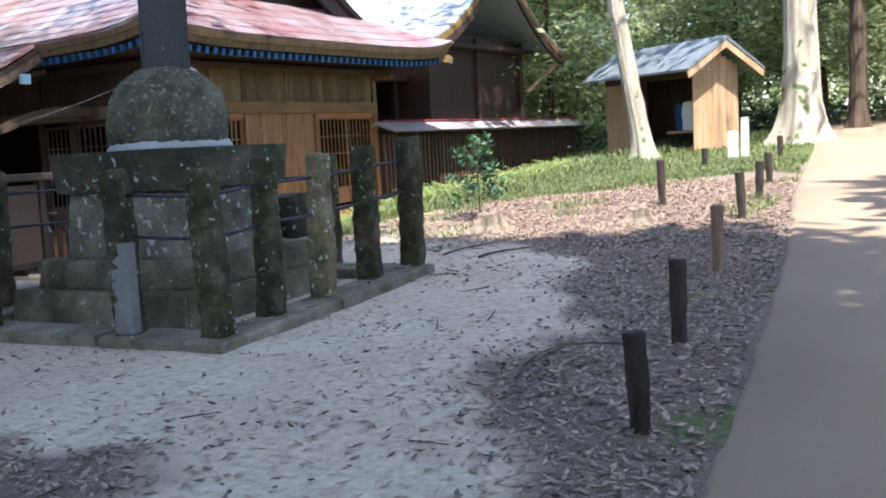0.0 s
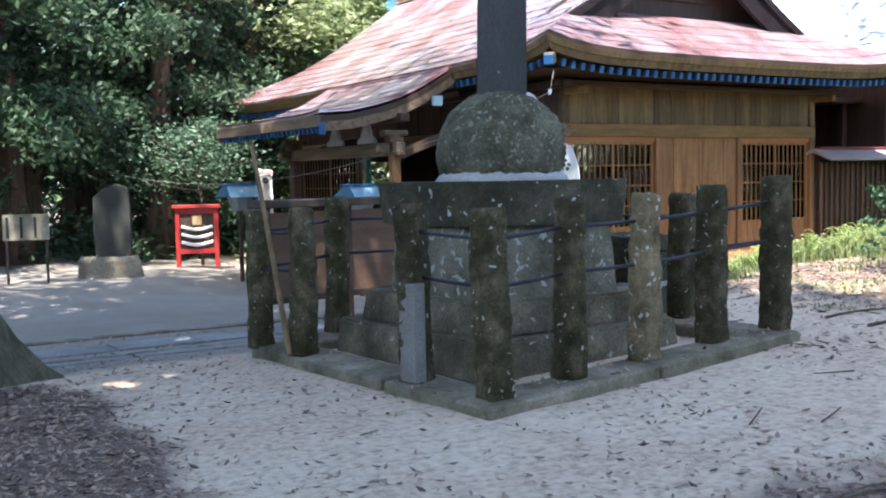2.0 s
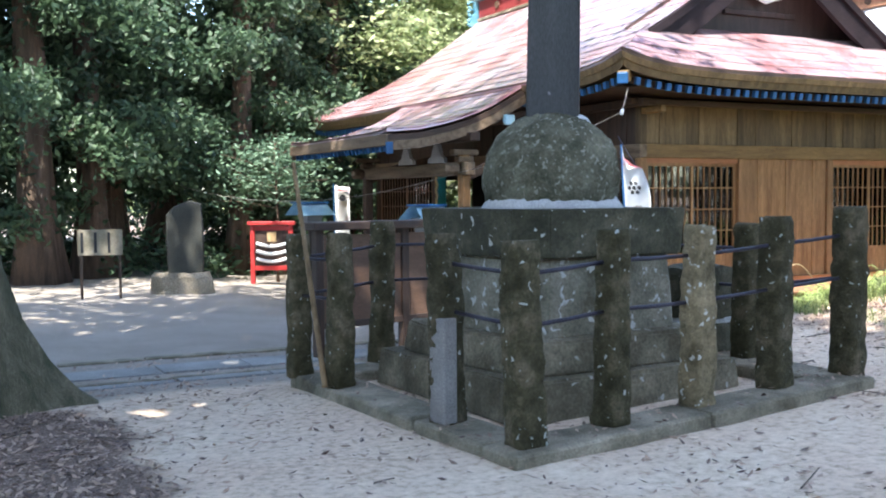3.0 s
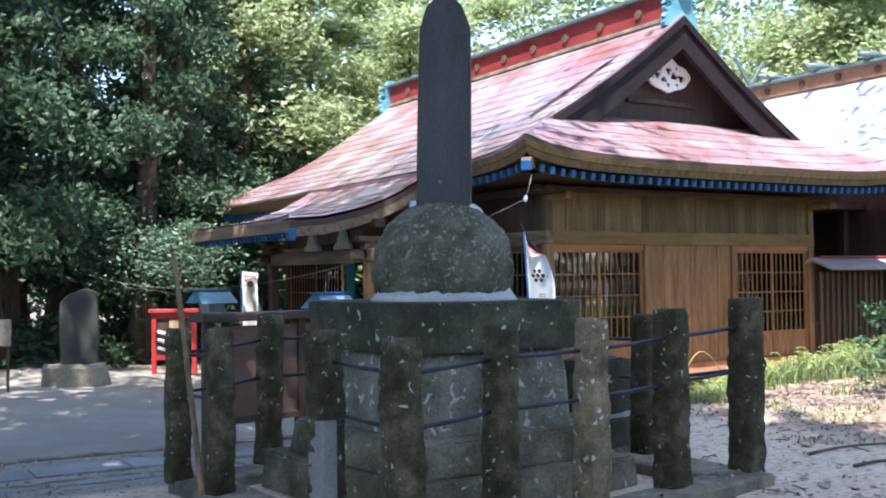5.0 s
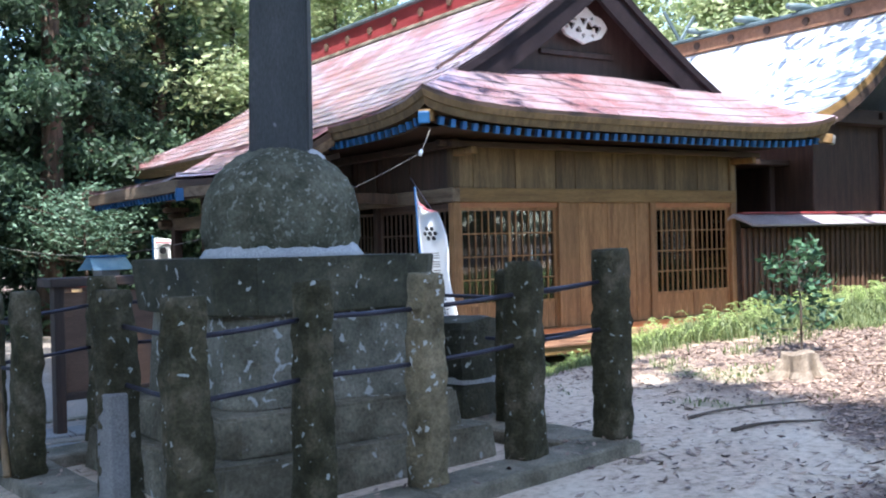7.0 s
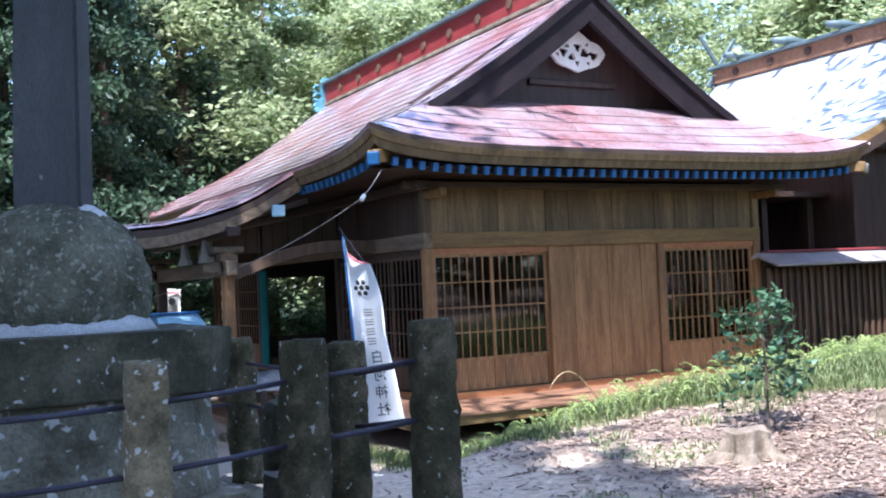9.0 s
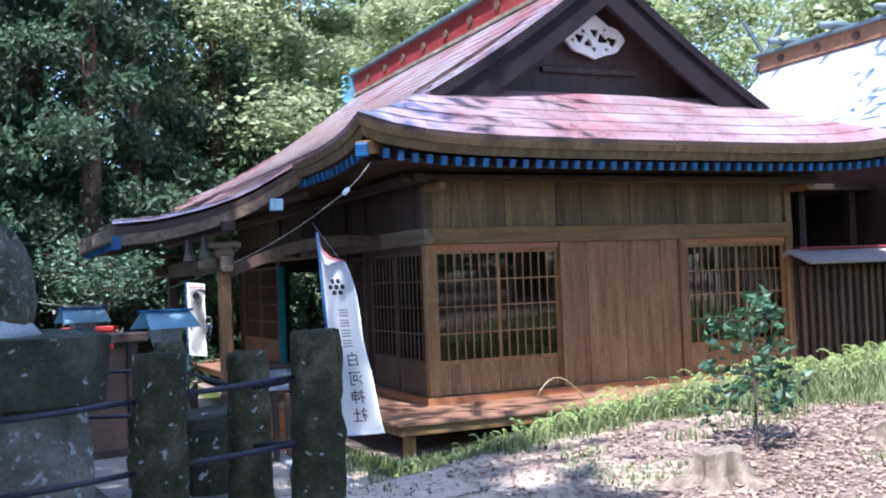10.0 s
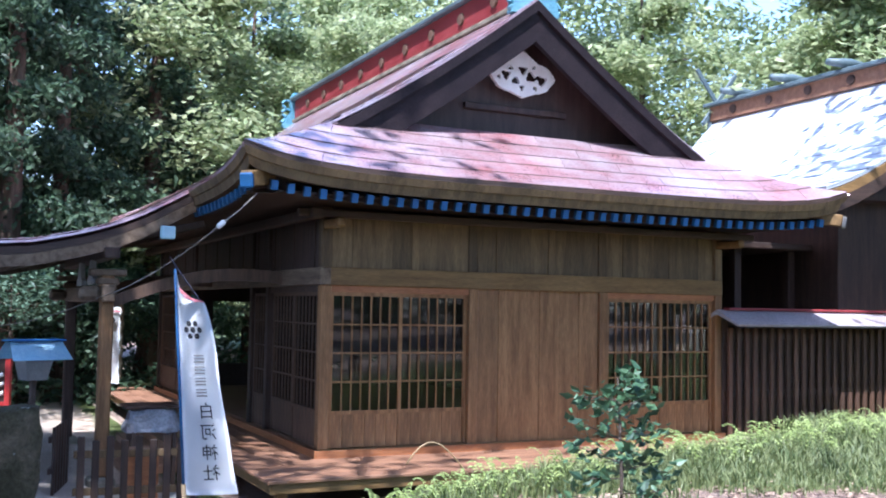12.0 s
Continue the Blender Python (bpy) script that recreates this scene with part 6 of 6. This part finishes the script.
def big_trunk(name, x, y, r, h, bark, label, flare=0.9, lean=(0, 0), seed=1, crown=5000):
    bm = bmesh.new()
    n = 40
    rings = []
    for j in range(26):
        w = j / 25
        z = h * w ** 1.6
        s = r * (1 - 0.55 * w) + r * flare * math.exp(-z / (r * 1.1))
        ring = []
        for k in range(n):
            a = 2 * math.pi * k / n
            lobe = 1 + 0.30 * math.exp(-z / (r * 1.6)) * math.sin(5 * a + seed) + 0.05 * math.sin(11 * a + z * 0.7 + seed) + 0.03 * math.sin(23 * a - z)
            ring.append(bm.verts.new((s * lobe * math.cos(a) + lean[0] * z, s * lobe * math.sin(a) + lean[1] * z, z - 0.2)))
        rings.append(ring)
    for a, b in zip(rings, rings[1:]):
        for k in range(n):
            bm.faces.new((a[k], a[(k + 1) % n], b[(k + 1) % n], b[k]))
    bm.faces.new(rings[-1])
    rough(bm, 0.025, 3, seed)
    t = thing(name, label, "tree", m=pose(x, y, ground_z(x, y)))
    part("trunk", bm, bark, t, smooth=True)
    rng = np.random.default_rng(seed)
    c = rng.normal(0, 1, (crown, 3)) * np.array([2.6, 2.6, 2.2]) * (crown / 5000) ** 0.25 + np.array([lean[0] * h, lean[1] * h, h + 0.5 - crown / 4000])
    v, f = leaves(rng, c, 0.26, 0.35, 0.6, 0.4)
    soup("crown", v.tolist(), f.tolist(), "cedar", t)


big_trunk("cedar_tree", -11.38, -4.75, 0.66, 19, "moss_bark", "huge mossy cedar trunk with flaring roots", 1.15, (-0.02, 0), 2, 11000)
big_trunk("cedar_tree", 10.07, -5.64, 0.25, 12, "pale_bark", "slender trunk clad with creeper before the hut, sunlight put into its pale bark", 1.0, (-0.085, 0.13), 3, 700)
big_trunk("cedar_tree", 14.0, -8.4, 0.50, 16, "pale_bark", "huge cedar trunk beside the path, sunlight put into its pale bark", 0.9, (0, 0), 4)
big_trunk("cedar_tree", 20.5, -8.6, 0.30, 16, "bark", "dark straight cedar trunk beside the path", 0.7, (0, 0), 5)


# ---- low plants and litter ----
def build_bush():
    x, y = 0.05, -6.75
    t = thing("camellia_sapling", "young camellia sapling with glossy dark leaves", "sapling", m=pose(x, y, ground_z(x, y)))
    rng = np.random.default_rng(8)
    bm = bmesh.new()
    rod([(0, 0, -0.05), (0.01, 0, 0.5), (-0.02, 0.02, 1.25)], [0.018, 0.014, 0.005], 7, bm)
    cs = []
    for i in range(17):
        z = 0.25 + 1.0 * i / 17
        a = i * 2.4
        r = rng.uniform(0.28, 0.58) * (1.15 - 0.6 * i / 17)
        p, q = Vector((0, 0, z)), Vector((r * math.cos(a), r * math.sin(a), z + rng.uniform(-0.02, 0.22)))
        part("branch", rod([p, q], [0.006, 0.003], 5), "twig", t)
        for _ in range(30):
            cs.append(np.array(p.lerp(q, rng.uniform(0.45, 1.1))) + rng.normal(0, 0.055, 3))
    part("stem", bm, "twig", t)
    v, f = leaves(rng, np.array(cs), 0.052, 0.5, 0.3, 0.5)
    soup("foliage", v.tolist(), f.tolist(), "bush", t)


build_bush()


def scatter(n, seed, x0, x1, y0, y1, weight):
    rng = np.random.default_rng(seed)
    out = []
    while len(out) < n:
        x, y = rng.uniform(x0, x1), rng.uniform(y0, y1)
        if rng.uniform() < weight(x, y):
            out.append((x, y))
    return rng, np.array(out)


def on_path(x, y):
    return -3.2 < y - PATH_Y(x) < 0.02


def in_pedestal(x, y):
    return abs(x + 6.25) < 1.2 and abs(y + 6.83) < 1.2


def build_litter():
    def w(x, y):
        if on_path(x, y) or in_pedestal(x, y) or (y > -1.5 and x > -1.2):
            return 0.0
        a, g, v = zones(x, y)
        patch = 0.5 + 0.8 * noise.noise((x * 0.6, y * 0.6, 12))
        return min(1.0, 0.9 * a + 0.17 * max(0, patch) + 0.05 * g)
    rng, p = scatter(52000, 21, -14, 5, -15, -2, w)
    z = np.array([ground_z(x, y) for x, y in p])
    for i, (x, y) in enumerate(p):
        u = KERB.inverted() @ Vector((x, y, 0))
        if 0 < u.x < 3.6 and 0 < u.y < 3.72 and not (0.4 < u.x < 3.2 and 0.4 < u.y < 3.32):
            z[i] = kerb_top(x, y)
    c = np.column_stack([p, z + rng.uniform(0.006, 0.022, len(p))])
    v, f = leaves(rng, c, 0.033, 0.42, 0.2, 0.80)
    o = soup("leaf_litter", v.tolist(), f.tolist(), "litter")
    tagged(o, "dry brown fallen leaves scattered on the ground", "leaf litter", kind="stuff")
    rng = np.random.default_rng(31)
    bm = bmesh.new()
    for _ in range(420):
        x, y = rng.uniform(-13, 3), rng.uniform(-14, -5)
        if rng.uniform() > zones(x, y)[0] + 0.06 or on_path(x, y) or in_pedestal(x, y):
            continue
        L, a = rng.uniform(0.10, 0.45), rng.uniform(0, 6.28)
        pts = [Vector((x + math.cos(a) * L * k + rng.normal(0, 0.012), y + math.sin(a) * L * k + rng.normal(0, 0.012), 0)) for k in (0, 0.5, 1)]
        for q in pts:
            q.z = ground_z(q.x, q.y) + 0.012
        rod(pts, [0.006, 0.005, 0.003], 5, bm, False)
    o = part("fallen_twigs", bm, "twig")
    tagged(o, "small dry twigs lying among the leaves", "twigs", kind="stuff")
    for (x, y), (x2, y2), up, r in (((-7.9, -11.6), (-6.9, -11.95), 0.16, 0.010), ((-7.6, -11.5), (-6.85, -11.9), 0.10, 0.008), ((-3.2, -8.1), (-2.0, -8.4), 0.03, 0.016), ((-3.35, -8.7), (-2.6, -8.95), 0.02, 0.018)):
        pts = []
        for k in range(7):
            w_ = k / 6
            xx, yy = x + (x2 - x) * w_, y + (y2 - y) * w_ + 0.05 * math.sin(w_ * 5)
            pts.append(Vector((xx, yy, ground_z(xx, yy) + 0.015 + up * math.sin(w_ * math.pi) * 0.6)))
        o = part("fallen_branch", rod(pts, [r * (1 - 0.1 * k) for k in range(7)], 7), "twig", smooth=True)
        tagged(o, "thin dead branch lying on the ground", "branch", "fallen branches")


def build_grass():
    def w(x, y):
        return 0.0 if on_path(x, y) or (y > -1.7 and -1.3 < x < 7.6) or y > -0.5 else zones(x, y)[1] ** 1.2
    rng, p = scatter(56000, 41, -4.0, 9.0, -11.5, -0.5, w)
    rng2, p2 = scatter(9000, 42, 5.0, 20.0, -9.0, -0.4, w)
    p = np.concatenate([p, p2])
    n = len(p)
    z = np.array([ground_z(x, y) for x, y in p]) - 0.01
    tall = np.array([0.11 + 0.13 * step(-6.4, -4.6, y) + 0.06 * noise.noise((x, y, 5)) for x, y in p]) * rng.uniform(0.6, 1.35, n) * np.interp(p[:, 0], (-1.5, 1.0), (0.45, 1.0))
    a = rng.uniform(0, 6.283, n)
    lean = rng.uniform(0.15, 0.8, n) * tall
    wd = rng.uniform(0.0045, 0.009, n) * (1 + (p[:, 0] > 6))
    d = np.stack([np.cos(a), np.sin(a), np.zeros(n)], 1)
    e = np.stack([-np.sin(a), np.cos(a), np.zeros(n)], 1) * wd[:, None]
    b = np.column_stack([p, z])
    m = b + d * (lean * 0.3)[:, None] + np.array([0, 0, 0.62]) * tall[:, None]
    tip = b + d * lean[:, None] + np.array([0, 0, 0.95]) * tall[:, None]
    v = np.stack([b - e, b + e, m + e * 0.9, m - e * 0.9, tip], 1).reshape(-1, 3)
    faces = []
    for i in range(n):
        k = 5 * i
        faces += [(k, k + 1, k + 2, k + 3), (k + 3, k + 2, k + 4)]
    o = soup("grass", v.tolist(), faces, "grass")
    tagged(o, "sunlit green grass on the bank beside the hall", "grass", kind="stuff")
    # fern fronds along the crest of the bank
    def wf(x, y):
        return w(x, y) * step(-5.6, -4.7, y) * step(-2.0, -3.0, y)
    rng, p = scatter(1400, 43, -2.6, 7.5, -5.4, -2.0, wf)
    cs, vs, fs = [], [], []
    for (x, y) in p:
        z0, a, L = ground_z(x, y), rng.uniform(0, 6.283), rng.uniform(0.18, 0.40) * float(np.interp(x, (-1.8, 0.8), (0.5, 1.0)))
        dx, dy = math.cos(a), math.sin(a)
        for k in range(2, 12):
            w_ = k / 11
            cx, cy, cz = x + dx * L * w_ * 0.8, y + dy * L * w_ * 0.8, z0 + L * (0.95 * math.sin(w_ * 1.9))
            q = 0.075 * (1.1 - w_) * (L / 0.3)
            for s in (-1, 1):
                i = len(vs)
                ex, ey = -dy * s, dx * s
                vs += [(cx, cy, cz), (cx + ex * q * 0.5 + dx * 0.014, cy + ey * q * 0.5 + dy * 0.014, cz + 0.004), (cx + ex * q, cy + ey * q, cz - 0.012), (cx + ex * q * 0.5 - dx * 0.014, cy + ey * q * 0.5 - dy * 0.014, cz)]
                fs.append((i, i + 1, i + 2, i + 3))
    o = soup("ferns", vs, fs, "fern")
    tagged(o, "low bright ferns along the crest of the bank", "ferns", kind="stuff")
    # an arching dry stem over the veranda's edge
    o = part("arching_stem", rod([Vector((-0.4 + 0.75 * w, -3.75, 0.36 + 0.60 * math.sin(0.5 + w * 2.4) * (1 - 0.45 * w))) for w in lin(0, 1, 10)], 0.008, 6), "bamboo", smooth=True)
    tagged(o, "pale dry stem arching out of the ferns", "plant stem")


build_litter()
build_grass()
